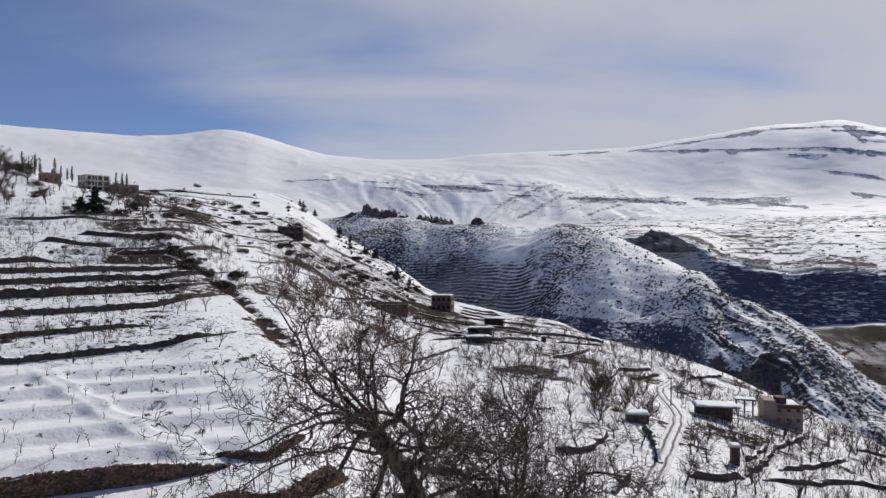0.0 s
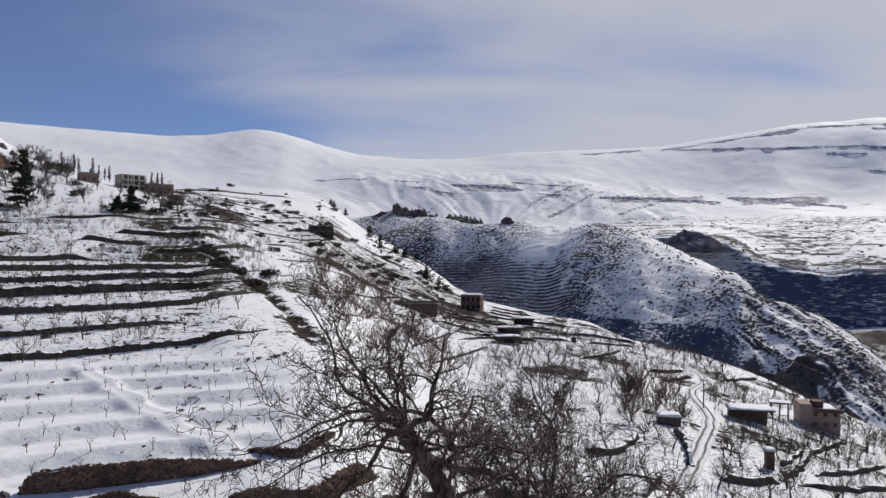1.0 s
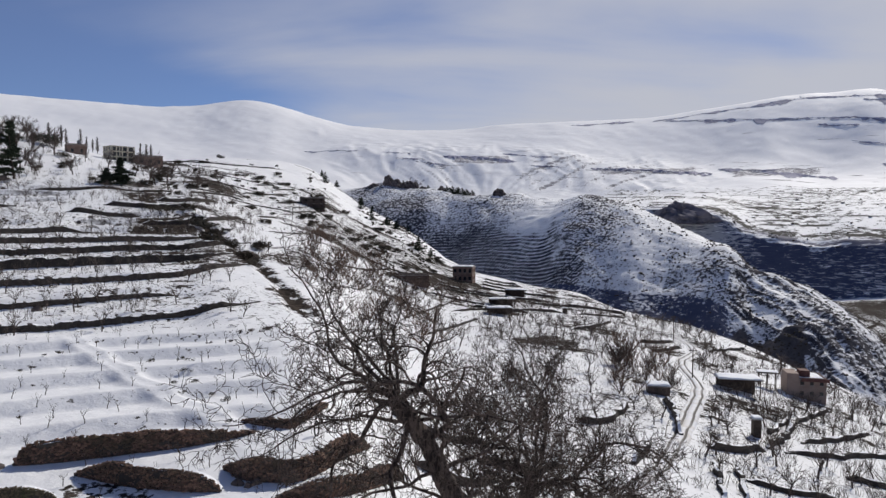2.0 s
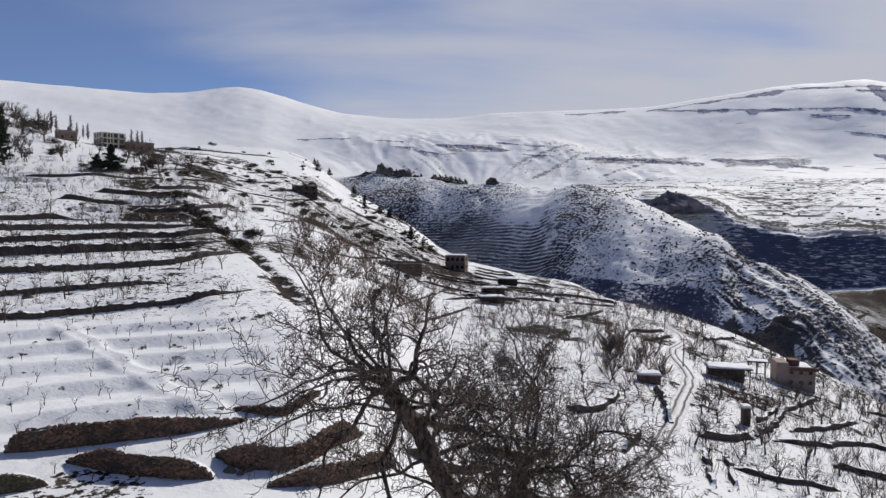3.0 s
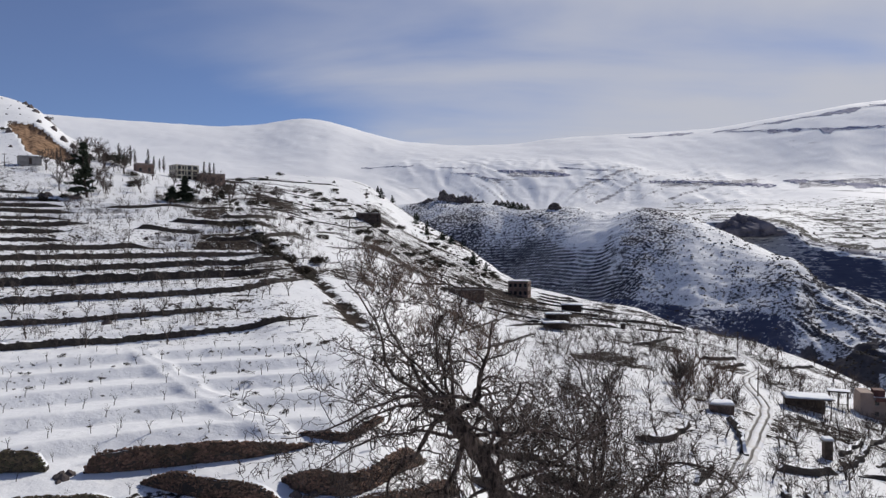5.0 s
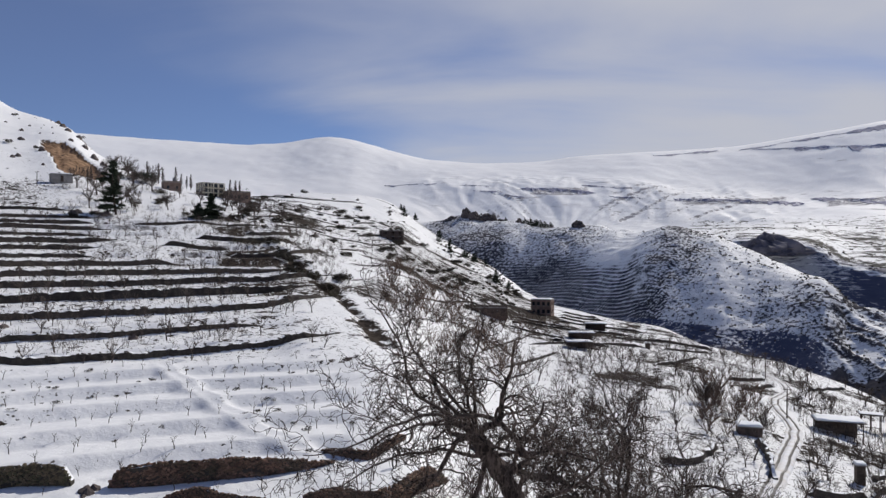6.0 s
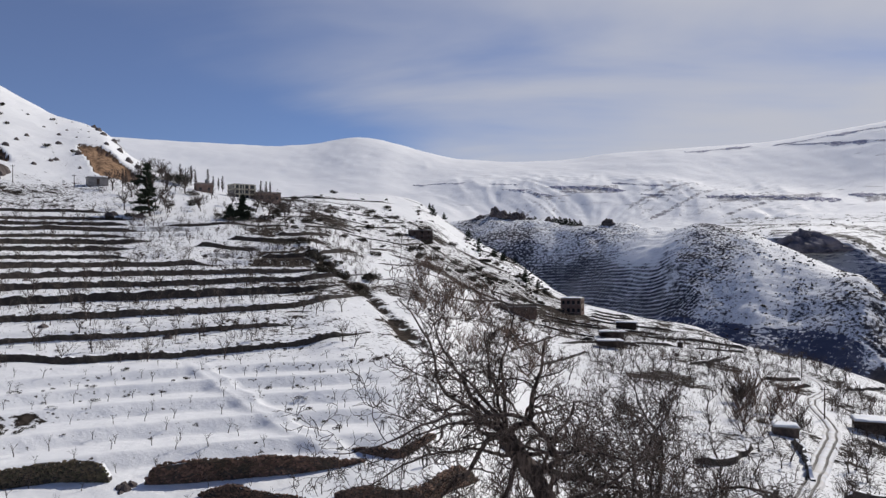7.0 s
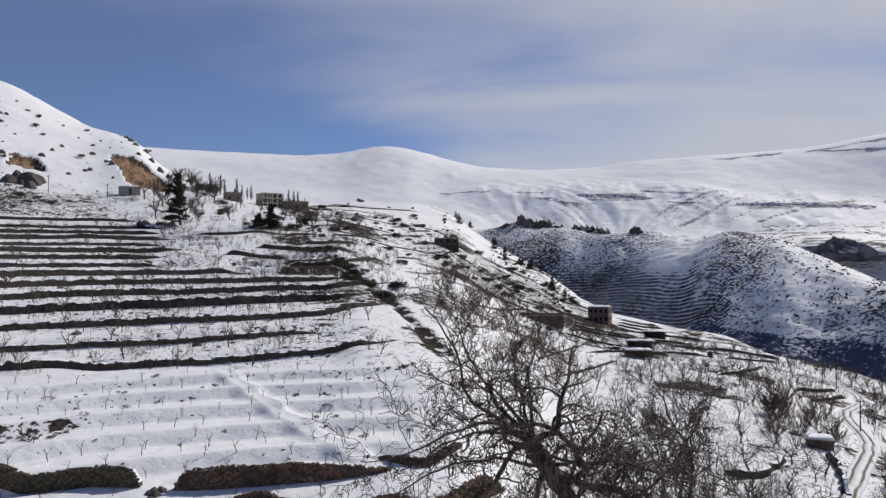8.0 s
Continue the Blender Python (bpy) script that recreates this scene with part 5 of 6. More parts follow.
def evergreens():
    rng = random.Random(17)

    def set_down(ob, az, d, s=1.0):
        ob.matrix_basis = Matrix.Translation(spot(az, d)) @ pose(0, 0, 0, 0, 0, rng.uniform(0, 360)) @ Matrix.Scale(s, 4)
        return ob
    set_down(cedar(1, 15.5, 5.4, "Tall dark green cedar with ragged tiers on the snowy hilltop"), -33.1, 219)
    set_down(conifer(2, 8.2, 4.6, "Dark green conifer at the edge of the terraces", 15, 0.045), -26.4, 223)
    set_down(conifer(3, 5.0, 3.4, "Small dark green conifer beside a larger one", 12, 0.05), -27.3, 222)
    for az, d, k in ((-30.8, 297, 1.0), (-31.8, 301, 0.75), (-33.0, 296, 0.7)):
        set_down(bush(70 + int(d), 5.0, 4.2, NEEDLES, "Rounded dark evergreen bush on the hilltop", "bush", "evergreen bushes on the hilltop", lumps=9, leaves=60), az, d, k)
    # poplars in rows behind the houses
    first = poplar(5, 8.0, "Tall slender bare poplar on the hilltop")
    second = poplar(6, 7.0, "Tall slender bare poplar on the hilltop")
    rows = [(-31.0, 300), (-30.6, 302), (-30.2, 305), (-29.9, 310), (-29.0, 330), (-28.6, 332), (-28.2, 335), (-27.9, 338), (-25.0, 342), (-24.6, 344), (-24.3, 346), (-35.0, 262), (-34.8, 268)]
    for i, (az, d) in enumerate(rows):
        ob = (first, second)[i] if i < 2 else copy_thing((first, second)[i % 2], Matrix())
        set_down(ob, az, d, rng.uniform(0.7, 1.1))
    # dense thickets beside the lane
    for k, (az, d, size) in enumerate(((12.6, 143, 1.0), (12.1, 145, 0.8), (13.1, 146, 0.75), (16.3, 129, 0.7))):
        set_down(small_tree("thicket", 140 + k, 4.6, TWIG, "Dense dark leafless thicket beside the snowy lane", "bush", "thickets beside the lane", (14, 36), 0.08, 16, 2, 7, 0.05, 0.03), az, d, size)
    # dark scrub on the slopes
    kinds = [bush(30 + k, 2.6, 1.7, SCRUB, "Dark leafless scrub bush on the snowy slope", "bush", "scrub bushes on the slopes") for k in range(4)]
    sites = [(d * math.sin(radians(a)), d * math.cos(radians(a))) for a, d in
             [(-20.4, 176), (-19.9, 173), (-19.4, 169), (-19.7, 165), (-18.5, 157), (-17.7, 146), (-16.9, 138), (-20.8, 182), (-21.3, 186), (-20.1, 177), (-19.0, 172), (-21.0, 178), (-20.8, 172), (-19.2, 164), (-20.0, 158), (-20.5, 157), (-19.6, 155), (-20.1, 154), (-21.6, 190), (-22.2, 188), (-22.6, 190), (-23.4, 187), (-24.4, 190), (-22.0, 194), (-16.4, 158), (-16.4, 160), (-30.2, 248), (-29.8, 250), (-31.6, 240), (-34.5, 218), (-35.2, 216), (-36, 214)]]
    sites += sites_in(rng, 75, (-24, -2), (200, 330), 3.5)
    sites += sites_in(rng, 18, (-24, -2), (215, 420), 5, lambda a, r: r < 0.95 * float(along(BRINK_D, np.array([a]))[0]))
    sites += sites_in(rng, 24, (-46, -30), (225, 420), 7) + sites_in(rng, 10, (-36, -24), (216, 275), 3)
    scatter(kinds, sites, rng, (0.5, 1.3))
    kinds = [bush(50 + k, 1.0, 0.5, SCRUB, "Low dark tuft of scrub poking through snow", "tuft", "tufts on the snow slope", "scrub_tuft", 4, 26) for k in range(3)]
    scatter(kinds, sites_in(rng, 150, (-46, -8), (76, 205), 2.0) + sites_in(rng, 30, (-46, -13), (58, 92), 1.5, lambda a, r: fbm(np.array([a / 3.0]), np.array([r / 6.0]), 50, 2)[0] > 0.1)
            + sites_in(rng, 16, (-45, -40.5), (70, 75), 0.6) + sites_in(rng, 50, (-47, -33), (240, 420), 5) + sites_in(rng, 70, (-47, -36), (216, 285), 1.8), rng, (0.3, 0.95))
    # evergreens on the far shoulder above the valley
    first = conifer(9, 13, 5.5, "Dark conifer far off on the ridge above the valley", 9, 0.045)
    for i, (az, d) in enumerate([(-11.5, 465), (-11.0, 455), (-10.2, 452), (-7.5, 440), (-7.0, 432), (-6.4, 420), (-5.8, 410), (-5.2, 402), (-4.5, 396), (-9.0, 448), (-8.3, 446), (-3.6, 380), (-7.2, 400), (-6.0, 384), (-5.0, 372), (-4.0, 352), (-3.0, 345), (-6.6, 370), (-8.0, 420)]):
        set_down(first if i == 0 else copy_thing(first, Matrix()), az + rng.uniform(-0.5, 0.5), d * rng.uniform(0.86, 1.0), rng.uniform(0.22, 0.55))


evergreens()


def far_scrub():
    """Scrub that dots the slopes across the valley and the plain beyond, too much of it to count."""
    rng = random.Random(51)
    areas = [(620, (11, 22), (715, 1000), (0.5, 1.25)), (420, (19, 33), (560, 900), (0.5, 1.2)), (260, (-6, 11), (600, 1010), (0.6, 1.3)), (420, (-16, -2), (245, 430), (0.25, 0.75)), (260, (-24, -12), (215, 330), (0.25, 0.6)),
             (150, (20.7, 25.8), (612, 672), (0.6, 1.2)), (110, (8, 34), (1960, 2700), (1.2, 3.6)), (260, (23, 34), (950, 1700), (1.0, 2.6)), (70, (12, 34), (1880, 1930), (1.2, 3.0))]
    verts, faces = [], []
    ico = bmesh.new()
    bmesh.ops.create_icosphere(ico, subdivisions=1, radius=1.0)
    shape, tris = [v.co.copy() for v in ico.verts], [tuple(v.index for v in f.verts) for f in ico.faces]
    ico.free()
    for number, az, d, size in areas:
        a = np.array([rng.uniform(*az) for _ in range(number)])
        r = np.array([rng.uniform(*d) for _ in range(number)])
        x, y = plan(a, r)
        clear = (fbm(x / (0.08 * r), y / (0.08 * r), 66, 3) > -0.35) & ((r > 560) | (r < 0.97 * along(BRINK_D, a)))
        x, y, r = x[clear], y[clear], r[clear]
        for px, py, pz in zip(x, y, land(x, y)):
            for _ in range(rng.randint(1, 3)):
                w = rng.uniform(*size)
                k = len(verts)
                ox, oy = rng.gauss(0, w), rng.gauss(0, w)
                verts += [(px + ox + v.x * w * rng.uniform(0.7, 1.2), py + oy + v.y * w * rng.uniform(0.7, 1.2), pz + 0.3 * w + v.z * w * rng.uniform(0.5, 0.95)) for v in shape]
                faces += [tuple(k + i for i in t) for t in tris]
    tagged(new("far_scrub", mesh_of("far_scrub", verts, faces, SCRUB)), "dark scrub dotting the snowy slopes across the valley", "scrub", kind="stuff")


far_scrub()

# ---- buildings ----
PINK = plain_material("pink_plaster", (0.25, 0.185, 0.155), (0.34, 0.26, 0.215), 0.5)
CREAM = plain_material("cream_plaster", (0.55, 0.51, 0.40), (0.66, 0.61, 0.49), 0.5)
BROWN = plain_material("brown_block", (0.15, 0.10, 0.08), (0.26, 0.18, 0.145), 0.6)
GREY = plain_material("grey_concrete", (0.20, 0.19, 0.18), (0.34, 0.32, 0.30), 0.6)
WOOD = plain_material("dark_timber", (0.045, 0.034, 0.028), (0.10, 0.075, 0.06), 1.5)
RUBBLE = plain_material("dark_rubble_masonry", (0.05, 0.038, 0.033), (0.13, 0.095, 0.08), 1.4, 0.9, 0.6)
RUST = plain_material("rust_red_sheet", (0.085, 0.04, 0.035), (0.15, 0.07, 0.06), 0.9)
TYRE = plain_material("black_iron", (0.012, 0.012, 0.013), (0.035, 0.033, 0.032), 3.0, 0.6)
STEEL = plain_material("dull_steel", (0.10, 0.10, 0.105), (0.2, 0.2, 0.21), 2.0, 0.5)
CLIFF = plain_material("blue_grey_cliff", (0.07, 0.068, 0.085), (0.20, 0.185, 0.21), 0.03, 0.9, 0.6)
CRAG = plain_material("weathered_crag", (0.06, 0.05, 0.048), (0.17, 0.14, 0.13), 0.05, 0.9, 0.6)


def glass_material():
    n = Nodes("dark_window_glass")
    n.bsdf.inputs["Specular IOR Level"].default_value = 0.6
    return n.done(n.mix(n.noise(0.8, 2), (0.015, 0.017, 0.02), (0.03, 0.033, 0.038)), 0.12)


GLASS = glass_material()


def cut_wall(xs, zs, holes, y0, y1):
    """A wall of blocks between grid lines, with the cells in holes left open."""
    bm = bmesh.new()
    for i in range(len(xs) - 1):
        for j in range(len(zs) - 1):
            if (i, j) not in holes:
                box(bm, xs[i], xs[i + 1], y0, y1, zs[j], zs[j + 1])
    bmesh.ops.remove_doubles(bm, verts=bm.verts, dist=0.001)
    bmesh.ops.dissolve_limit(bm, angle_limit=0.02, verts=bm.verts, edges=bm.edges)
    return bm


def site(az, d, turn, sink=0.0):
    """A pose on the ground whose y axis points away from the camera, turned by some degrees."""
    return Matrix.Translation(spot(az, d, -sink)) @ pose(0, 0, 0, 0, 0, -az + turn)


def block(name, label, category, at, wide, deep, tall, storeys, bays, material, glazed=True, snow=True, opening=(1.0, 1.2), sill=0.9, parapet=0.35, foot=1.5, group=""):
    """A flat-roofed house: four walls with openings in front and on the sides, floors, roof, parapet and snow."""
    ob = thing(name, label, category, group, at)
    h = tall / storeys
    for side, (length, m) in enumerate(((wide, pose(0, -deep / 2, 0)), (deep, pose(wide / 2, 0, 0, 0, 0, 90)), (wide, pose(0, deep / 2, 0, 0, 0, 180)), (deep, pose(-wide / 2, 0, 0, 0, 0, 270)))):
        n = bays if side % 2 == 0 else max(1, round(bays * deep / wide))
        w = length if side % 2 == 0 else length - 0.5
        xs, holes = [-w / 2], set()
        for k in range(n):
            c = -w / 2 + w * (k + 0.5) / n
            xs += [c - opening[0] / 2, c + opening[0] / 2]
        xs.append(w / 2)
        zs = [-foot]
        for k in range(storeys):
            zs += [k * h + sill, k * h + sill + opening[1]]
        zs.append(tall)
        for k in range(n):
            for j in range(storeys):
                holes.add((2 * k + 1, 2 * j + 1))
        wall = part("wall", cut_wall(xs, zs, holes, 0, 0.25), ob, material=material)
        wall.matrix_local = m
        for k in range(n):
            for j in range(storeys):
                x0, x1, z0, z1 = xs[2 * k + 1], xs[2 * k + 2], zs[2 * j + 1], zs[2 * j + 2]
                if glazed:
                    part("window", boxes((x0, x1, 0.14, 0.17, z0, z1)), wall, material=GLASS)
                    part("sill", boxes((x0 - 0.08, x1 + 0.08, -0.06, 0.12, z0 - 0.09, z0 - 0.004), bevel=0.01), wall, material=GREY)
    for k in range(1, storeys):
        part("floor_slab", boxes((-wide / 2 + 0.26, wide / 2 - 0.26, -deep / 2 + 0.26, deep / 2 - 0.26, k * h - 0.2, k * h)), ob, material=GREY)
    part("roof", boxes((-wide / 2 - 0.15, wide / 2 + 0.15, -deep / 2 - 0.15, deep / 2 + 0.15, tall + 0.003, tall + 0.22), bevel=0.03), ob, material=GREY)
    if parapet:
        p = parapet + tall + 0.22
        part("parapet", boxes((-wide / 2, wide / 2, -deep / 2, -deep / 2 + 0.18, tall + 0.22, p), (-wide / 2, wide / 2, deep / 2 - 0.18, deep / 2, tall + 0.22, p),
                              (-wide / 2, -wide / 2 + 0.18, -deep / 2 + 0.18, deep / 2 - 0.18, tall + 0.22, p), (wide / 2 - 0.18, wide / 2, -deep / 2 + 0.18, deep / 2 - 0.18, tall + 0.22, p)), ob, material=material)
    if snow:
        part("snow_cover", quilt(wide - 0.4, deep - 0.4, 0.3, tall + 0.2, 3), ob, "deep white snow on the roof")
    return ob


def quilt(wide, deep, thick, z, seed, round_off=0.5):
    """A cushion of snow with a soft rim."""
    n = 14
    t = np.linspace(-1, 1, n)
    U, V = np.meshgrid(t, t, indexing="ij")
    edge = np.clip((1 - np.maximum(np.abs(U), np.abs(V))) * 6, 0, 1) ** 0.5
    X, Y = U * wide / 2, V * deep / 2
    Z = z + thick * edge * (0.8 + 0.35 * fbm(X / 2.5 + seed, Y / 2.5, 51, 2))
    v = np.stack([X, Y, Z], -1).reshape(-1, 3)
    faces = [(i * n + j, (i + 1) * n + j, (i + 1) * n + j + 1, i * n + j + 1) for i in range(n - 1) for j in range(n - 1)]
    rim = [i * n for i in range(n)] + [(n - 1) * n + j for j in range(1, n)] + [i * n + n - 1 for i in range(n - 2, -1, -1)] + [j for j in range(n - 2, 0, -1)]
    faces.append(tuple(reversed(rim)))
    return mesh_of("snow_cover", v, faces, SNOW, True)


def shelter(label, at, wide, deep, tall, posts=4, back=True, snow=0.35, material=WOOD):
    """An open-sided shed: posts, beams, a back wall and a flat roof with snow."""
    ob = thing("shed", label, "shed", "", at)
    for k in range(posts):
        x = -wide / 2 + 0.15 + (wide - 0.3) * k / (posts - 1)
        part("post", boxes((x - 0.08, x + 0.08, -deep / 2, -deep / 2 + 0.16, -1.2, tall)), ob, material=material)
        part("post", boxes((x - 0.08, x + 0.08, deep / 2 - 0.16, deep / 2, -1.2, tall)), ob, material=material)
    part("beam", boxes((-wide / 2, wide / 2, -deep / 2 - 0.02, -deep / 2 + 0.18, tall + 0.002, tall + 0.2)), ob, material=material)
    part("beam", boxes((-wide / 2, wide / 2, deep / 2 - 0.18, deep / 2 + 0.02, tall + 0.002, tall + 0.2)), ob, material=material)
    part("rail", boxes((-wide / 2 + 0.1, wide / 2 - 0.1, -deep / 2 + 0.17, -deep / 2 + 0.24, 0.8, 0.92)), ob, material=material)
    if back:
        part("back_wall", boxes((-wide / 2 + 0.24, wide / 2 - 0.24, deep / 2 - 0.4, deep / 2 - 0.2, -1.2, tall - 0.02)), ob, material=WOOD)
    part("roof", boxes((-wide / 2 - 0.4, wide / 2 + 0.4, -deep / 2 - 0.4, deep / 2 + 0.4, tall + 0.21, tall + 0.34), bevel=0.02), ob, material=material)
    part("snow_cover", quilt(wide + 0.7, deep + 0.7, snow, tall + 0.335, wide), ob, "thick white snow on the roof")
    return ob


def cabin(label, at, wide, deep, tall, material, name="hut", category="hut"):
    """A small closed hut with a door, a window and a snow-laden roof."""
    ob = thing(name, label, category, "", at)
    part("wall", boxes((-wide / 2, wide / 2, -deep / 2, deep / 2, -1.2, tall), bevel=0.03), ob, material=material)
    part("roof", boxes((-wide / 2 - 0.2, wide / 2 + 0.2, -deep / 2 - 0.2, deep / 2 + 0.2, tall + 0.002, tall + 0.14), bevel=0.02), ob, material=GREY)
    part("snow_cover", quilt(wide + 0.3, deep + 0.3, 0.35, tall + 0.13, wide * 3), ob, "thick white snow on the roof")
    door = part("door", boxes((-0.42, 0.42, -deep / 2 - 0.05, -deep / 2 - 0.002, 0, min(2.0, tall - 0.2)), bevel=0.01), ob, material=WOOD)
    part("handle", boxes((0.28, 0.33, -deep / 2 - 0.1, -deep / 2 - 0.052, 0.95, 1.08)), door, material=STEEL)
    return ob


def pole(az, d, tall, label):
    ob = thing("utility_pole", label, "pole", "", Matrix.Translation(spot(az, d)))
    part("post", tubes("post", [([Vector((0, 0, -0.6)), Vector((0, 0, tall * 0.5)), Vector((0.03, 0, tall))], [0.13, 0.11, 0.085], 7)], WOOD), ob)
    arm = part("crossarm", boxes((-0.7, 0.7, -0.06, 0.06, tall - 0.5, tall - 0.38)), ob, material=WOOD)
    for x in (-0.6, 0.0, 0.6):
        part("insulator", boxes((x - 0.05, x + 0.05, -0.05, 0.05, tall - 0.378, tall - 0.2), bevel=0.015), arm, material=GREY)
    return ob


def village():
    # the pink house on the brink
    at = site(25.7, 167, 14)
    house = block("house", "Pink plastered two-storey house with small square windows", "house", at, 7.4, 6.4, 4.2, 2, 4, PINK, opening=(0.75, 0.8), sill=1.0, parapet=0.25)
    part("stair_tower", boxes((-3.9, -1.6, -3.4, 1.6, -1.5, 5.5), bevel=0.05), house, "taller pink block at the corner", PINK)
    part("balcony", boxes((-1.3, 4.1, -4.0, -3.21, 4.0, 4.2), (-1.3, 4.1, -4.06, -3.96, 4.2, 4.7)), house, "rust red balcony edge along the roof", RUST)
    part("roof_shed", boxes((-1.2, 0.8, -2.0, 0.6, 4.43, 5.9), bevel=0.03), house, "dark red shed on the roof", RUST)
    # sheds by the lane
    shelter("Open timber shed with a thick snow-covered flat roof", site(21.3, 146, 12), 7.4, 4.6, 2.6, 6)
    shelter("Dark timber frame standing beside the pink house", site(23.3, 163, 5), 3.6, 2.2, 3.2, 3, False, 0.08)
    cabin("Small grey stone hut with snow on its roof", site(15.5, 123.5, 8), 3.6, 3.0, 1.45, RUBBLE)
    cabin("Narrow dark block tower capped with snow", site(22.65, 111, 20, 0.4), 1.1, 1.1, 3.0, WOOD, "tower_hut", "hut")
    cabin("Little dark square pump hut among snowy fields", site(8.2, 219, 0), 1.5, 1.5, 1.5, WOOD, "pump_hut", "hut")
    # the block house and the open stalls beyond the tree
    block("block_house", "Brown block house with two rows of dark windows", "house", site(0.0, 262, -12, 0.5), 7.4, 6.0, 5.6, 2, 4, BROWN, True, True, (1.0, 1.3), 0.8, 0.0)
    block("ruined_house", "Roofless dark brown ruin with an empty doorway", "ruin", site(-4.4, 214, 6), 11.0, 5.0, 2.3, 1, 2, RUBBLE, False, False, (0.9, 1.2), 0.5, 0.3)
    shelter("Low open stall with dark posts under snow", site(3.1, 213, 10), 7.4, 4.0, 1.9, 5)
    shelter("Low open stall with dark posts under snow", site(4.2, 247, 5), 7.0, 4.0, 2.3, 4)
    shelter("Low dark stall with snow on its roof", site(2.9, 194, 12), 6.6, 3.6, 1.7, 4)
    # the hilltop
    tower = block("apartment_house", "Cream three-storey house with open balconies and columns", "house", site(-26.5, 292, 24, 1.0) @ Matrix.Scale(0.82, 4), 10.5, 8.0, 7.2, 3, 4, CREAM, True, True, (2.1, 1.75), 0.45, 0.0)
    for k in range(3):
        part("balcony", boxes((-5.4, 5.4, -5.3, -4.02, 2.4 * k + 0.1, 2.4 * k + 0.28)), tower, material=CREAM)
        for x in (-5.1, -1.7, 1.7, 5.1):
            part("column", boxes((x - 0.14, x + 0.14, -5.2, -4.92, 2.4 * k + 0.284, 2.4 * k + 2.48)), tower, material=CREAM)
    block("stone_house", "Low flat-roofed brown stone house on the hillside", "house", site(-24.5, 288, 18, 0.6), 9.0, 6.0, 3.8, 1, 3, BROWN, True, True, (0.9, 1.2), 1.4, 0.3)
    tank_house = block("stone_house", "Small brown house with a water tank on its roof", "house", site(-29.3, 286, 10, 0.8), 6.2, 5.0, 3.6, 1, 2, BROWN, True, True, (0.9, 1.1), 1.2, 0.3)
    part("water_tank", tubes("water_tank", [([Vector((1.2, 0, 3.9)), Vector((1.2, 0, 3.95)), Vector((1.2, 0, 5.5)), Vector((1.2, 0, 5.6))], [0.3, 0.75, 0.75, 0.05], 10)], STEEL), tank_house, "dark round water tank")
    cabin("Low grey stone shed below the earth cutting", site(-36.7, 264, 8), 6.4, 4.0, 2.4, GREY, "long_shed", "shed")
    block("stone_house", "Grey block house half hidden by scrub on the slope", "house", site(-12.3, 285, 10, 0.6), 9.0, 6.0, 4.0, 2, 3, RUBBLE, False, True, (1.0, 1.3), 0.8, 0.2)
    pole(-42.0, 262, 5.6, "Grey wooden utility pole beside the hill road")
    pole(-38.2, 258, 4.6, "Grey wooden utility pole beside the hill road")
    pole(18.05, 146, 6.0, "Dark wooden utility pole beside the lane")
    pole(16.6, 200, 7.0, "Dark wooden utility pole at the bend of the lane")
    # a hoop that stands in the snow below the terrace
    ring = [Vector((0.17 * math.cos(u), 0.05 * math.cos(u), 0.62 + 0.62 * math.sin(u))) for u in np.linspace(0, 2 * math.pi, 25)]
    tagged(new("metal_hoop", tubes("metal_hoop", [(ring, [0.06] * 25, 6)], TYRE)), "Dark metal hoop standing upright in the snow", "hoop").matrix_basis = Matrix.Translation(spot(-12.0, 55.5, -0.05))


village()


def farmsteads():
    """Small houses far off on the white plain."""
    for az, d, w in ((27.9, 2350, 9), (30.6, 2250, 11), (29.6, 2120, 8), (25.0, 2450, 8), (31.4, 2480, 9)):
        ob = thing("farmhouse", "Far-off flat-roofed farmhouse on the snowy plain", "house", "farmhouses on the plain", site(az, d, 15))
        part("wall", boxes((-w / 2, w / 2, -w * 0.35, w * 0.35, -4, 3.6), bevel=0.1), ob, material=GREY)
        part("roof", boxes((-w / 2 - 0.4, w / 2 + 0.4, -w * 0.35 - 0.4, w * 0.35 + 0.4, 3.603, 3.9)), ob, material=SNOW)
        for x in (-w * 0.28, w * 0.28):
            part("window", boxes((x - 0.9, x + 0.9, -w * 0.35 - 0.06, -w * 0.35 - 0.004, 1.2, 2.4)), ob, material=GLASS)


farmsteads()


def outcrop(seed, wide, deep, tall, label, at, material=CRAG, lean=0.0, rugged=0.35, fine=4, name="rock_outcrop", group="rock outcrops above the valley", point=0.45):
    """A craggy block of rock."""
    bm = bmesh.new()
    bmesh.ops.create_icosphere(bm, subdivisions=fine, radius=1.0)
    for v in bm.verts:
        p = v.co.copy()
        k = 1 + rugged * noise.fractal(p * 1.7 + Vector((seed * 3.1, 0, 0)), 0.9, 2.1, 5) + 0.12 * noise.fractal(p * 5 + Vector((0, seed, 0)), 1, 2, 3)
        u = max(p.z, -0.3)
        taper = 1 - point * max(u, 0)
        v.co = Vector((p.x * k * wide / 2 * taper - lean * max(u, 0) * wide, p.y * k * deep / 2 * taper, u * k * tall))
    me = bpy.data.meshes.new(name)
    bm.to_mesh(me)
    bm.free()
    me.materials.append(material)
    ob = tagged(new(name, me), label, "rock", group)
    ob.matrix_basis = at
    return ob


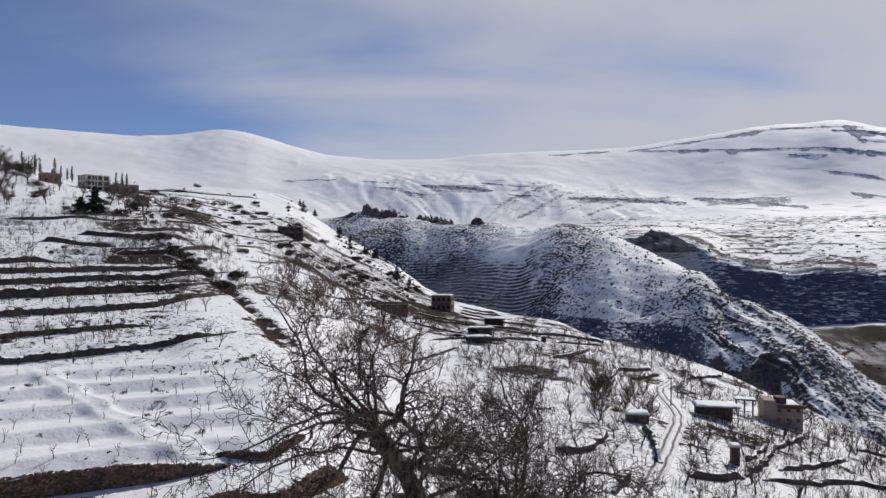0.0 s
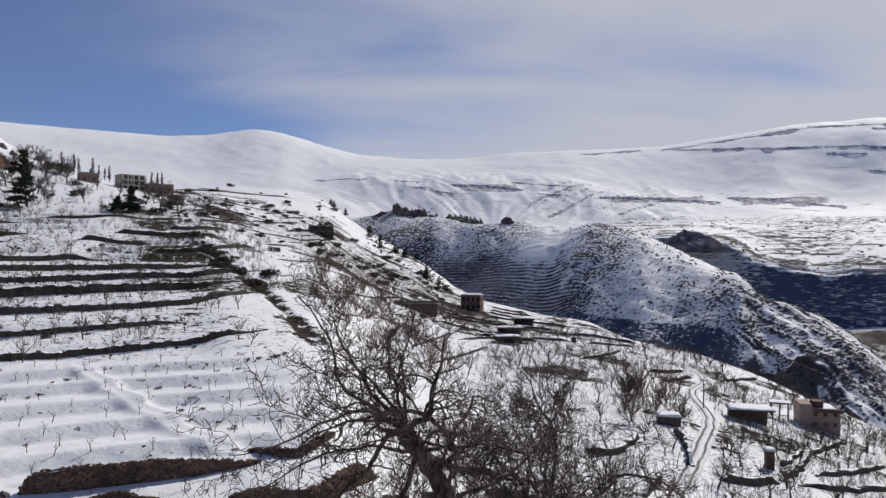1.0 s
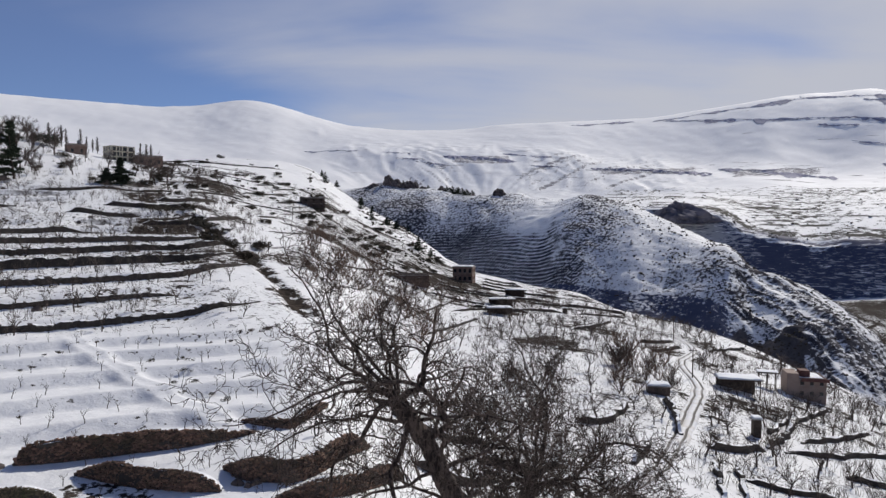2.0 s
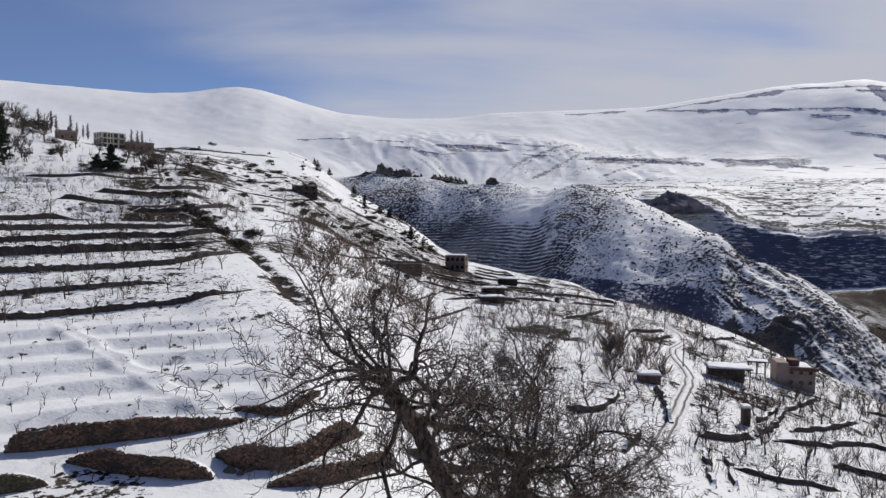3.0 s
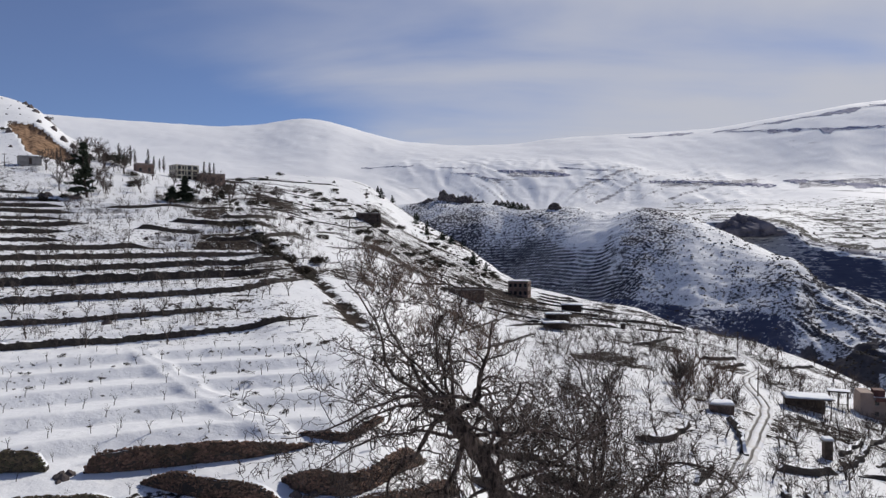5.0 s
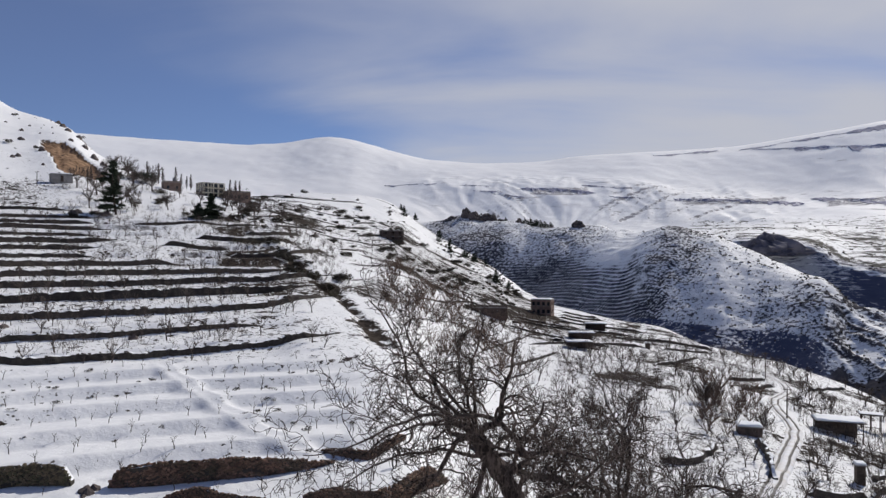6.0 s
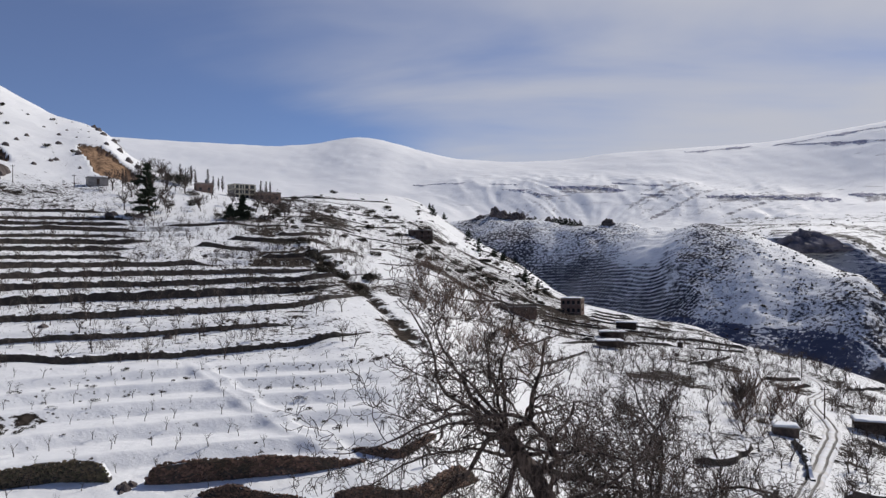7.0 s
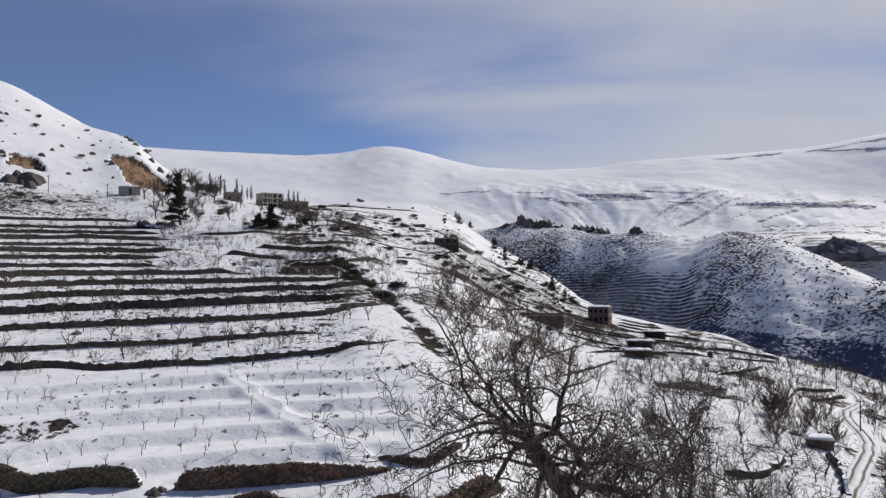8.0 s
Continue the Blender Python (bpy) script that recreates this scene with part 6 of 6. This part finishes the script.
def ridge_rocks():
    crest = lambda az: float(ridge_d(np.array([az]))[0])
    rng = random.Random(6)
    for k, (az, back, w, t) in enumerate([(-6.2, 30, 34, 18), (-5.6, 30, 40, 13), (-4.6, 25, 34, 15), (-4.0, 30, 26, 17), (-3.4, 20, 26, 9), (-1.9, 20, 22, 11), (2.8, 15, 26, 13), (0.7, 15, 20, 6), (-7.4, 40, 30, 9)]):
        outcrop(k + 1, w * 0.8, w * 0.55, t * 0.72, "Dark weathered crag on the ridge above the valley", Matrix.Translation(spot(az, crest(az) - back, -2)) @ pose(0, 0, 0, 0, 0, rng.uniform(0, 360)))
    outcrop(20, 150, 100, 38, "Dark pointed crag rising from the far valley rim", Matrix.Translation((1850 * math.sin(radians(17.2)), 1850 * math.cos(radians(17.2)), 6)) @ pose(0, 0, 0, 0, 0, -18), CLIFF, 0.12, 0.42, point=0.5)
    first = conifer(11, 12, 8.5, "Dark conifer on the ridge across the valley", 8, 0.06)
    for i, az in enumerate([-1.6, -1.45, -1.2, -0.8, -0.65, -0.5, -0.2, 0.0, 0.15, 0.4, 0.6, -1.0, -5.0, -3.0]):
        ob = first if i == 0 else copy_thing(first, Matrix())
        ob.matrix_basis = Matrix.Translation(spot(az, crest(az) - rng.uniform(4, 30))) @ Matrix.Scale(rng.uniform(0.4, 1.0), 4)


ridge_rocks()

# the blue-violet cast in this colour stands in for sky-lit shade and haze
LIMESTONE = plain_material("haze_blue_limestone", (0.28, 0.28, 0.36), (0.46, 0.45, 0.54), 0.02, 0.9, 0.5)


def boulders():
    """Rocks that stick out of the snow on the hill beside the cuttings and on the terraces."""
    rng = random.Random(14)
    kinds = [outcrop(40 + k, 2.4, 1.9, 1.1, "Dark grey boulder sticking out of the snow", Matrix(), CRAG, 0.0, 0.3, 2, "boulder", "boulders on the hill") for k in range(3)]
    spots = [(-43.9, 274, 3.2), (-43.2, 272, 3.8), (-42.7, 275, 2.6), (-43.6, 270, 1.8), (-43.1, 266, 2.2), (-44.4, 271, 2.6), (-37.9, 318, 1.6), (-36.6, 400, 1.8), (-36.3, 385, 1.5), (-36.9, 415, 1.6), (-35.6, 372, 1.5), (-35.2, 350, 1.7), (-34.6, 330, 1.9), (-34.0, 318, 1.6)]
    spots += [(rng.uniform(-46, -36), rng.uniform(280, 430), rng.uniform(0.5, 1.5)) for _ in range(26)]
    spots += [(-34.9, 54.6, 0.5), (-35.3, 54.9, 0.4), (-34.5, 55.1, 0.45), (-35.0, 55.4, 0.35), (-18.2, 47.6, 0.5), (-17.4, 47.0, 0.4), (-16.8, 47.4, 0.45), (-35.2, 54.2, 0.3)]
    spots += [(rng.uniform(-36.6, -33.6), rng.uniform(217, 221), rng.uniform(0.6, 1.3)) for _ in range(14)]
    spots += [(rng.uniform(-46, -20), rng.uniform(93, 215), rng.uniform(0.3, 0.8)) for _ in range(40)]
    for i, (az, d, size) in enumerate(spots):
        ob = kinds[i] if i < 3 else copy_thing(kinds[i % 3], Matrix())
        ob.matrix_basis = Matrix.Translation(spot(az, d, -0.15)) @ pose(0, 0, 0, 0, 0, rng.uniform(0, 360)) @ Matrix.Scale(size, 4)


boulders()


def cliff_bands():
    """Bare rock bands that break the snow of the far slopes, with ragged edges."""
    ds = np.arange(2850, 4360, 9.0)
    for k, (a0, a1, e0, e1, tall) in enumerate(CLIFFS):
        az = np.arange(a0 - 0.4, a1 + 0.4, 0.03)
        z = land_polar(az[:, None], ds[None, :])
        angle = np.maximum.accumulate(np.degrees(np.arctan2(z, ds[None, :])), axis=1)
        u = (az - az[0]) / (az[-1] - az[0])
        taper = np.clip(np.minimum(u, 1 - u) * 7, 0, 1) ** 0.6
        level = e0 + (e1 - e0) * (az - a0) / (a1 - a0) + 0.06 * fbm(az / 1.3 + k * 3, 0 * az, 61, 4)
        depth = 0.0135 * tall * taper * np.clip(0.45 + 0.95 * fbm(az / 0.7 + k * 5, 0 * az, 62, 5, 0.65), 0.02, 1.5)
        high = level + depth * 0.35 + 0.02 * fbm(az / 0.25, 0 * az + k, 63, 2)
        low = level - depth * (0.5 + 0.9 * np.abs(fbm(az / 0.8, 0 * az + k, 64, 3)))
        rows = []
        for f in (0.0, 0.33, 0.66, 1.0):
            want = low + (high - low) * f
            d = np.array([np.interp(w, row, ds) for w, row in zip(want, angle)])
            h = land_polar(az, d) + 1.3 + (1.8 * fbm(az / 0.2 + f * 9, 0 * az + k, 65, 3) if 0 < f < 1 else 0)
            x, y = plan(az, d - 1.5)
            rows.append(np.stack([x, y, h], -1))
        v = np.stack(rows, 1).reshape(-1, 3)
        faces = [(i * 4 + j, (i + 1) * 4 + j, (i + 1) * 4 + j + 1, i * 4 + j + 1) for i in range(len(az) - 1) for j in range(3)]
        tagged(new("cliff_band", mesh_of("cliff_band", v, faces, LIMESTONE)), "limestone cliff band on the far snowy mountain, tinted blue for haze", "cliff", "cliff bands on the mountains", "structure")


cliff_bands()
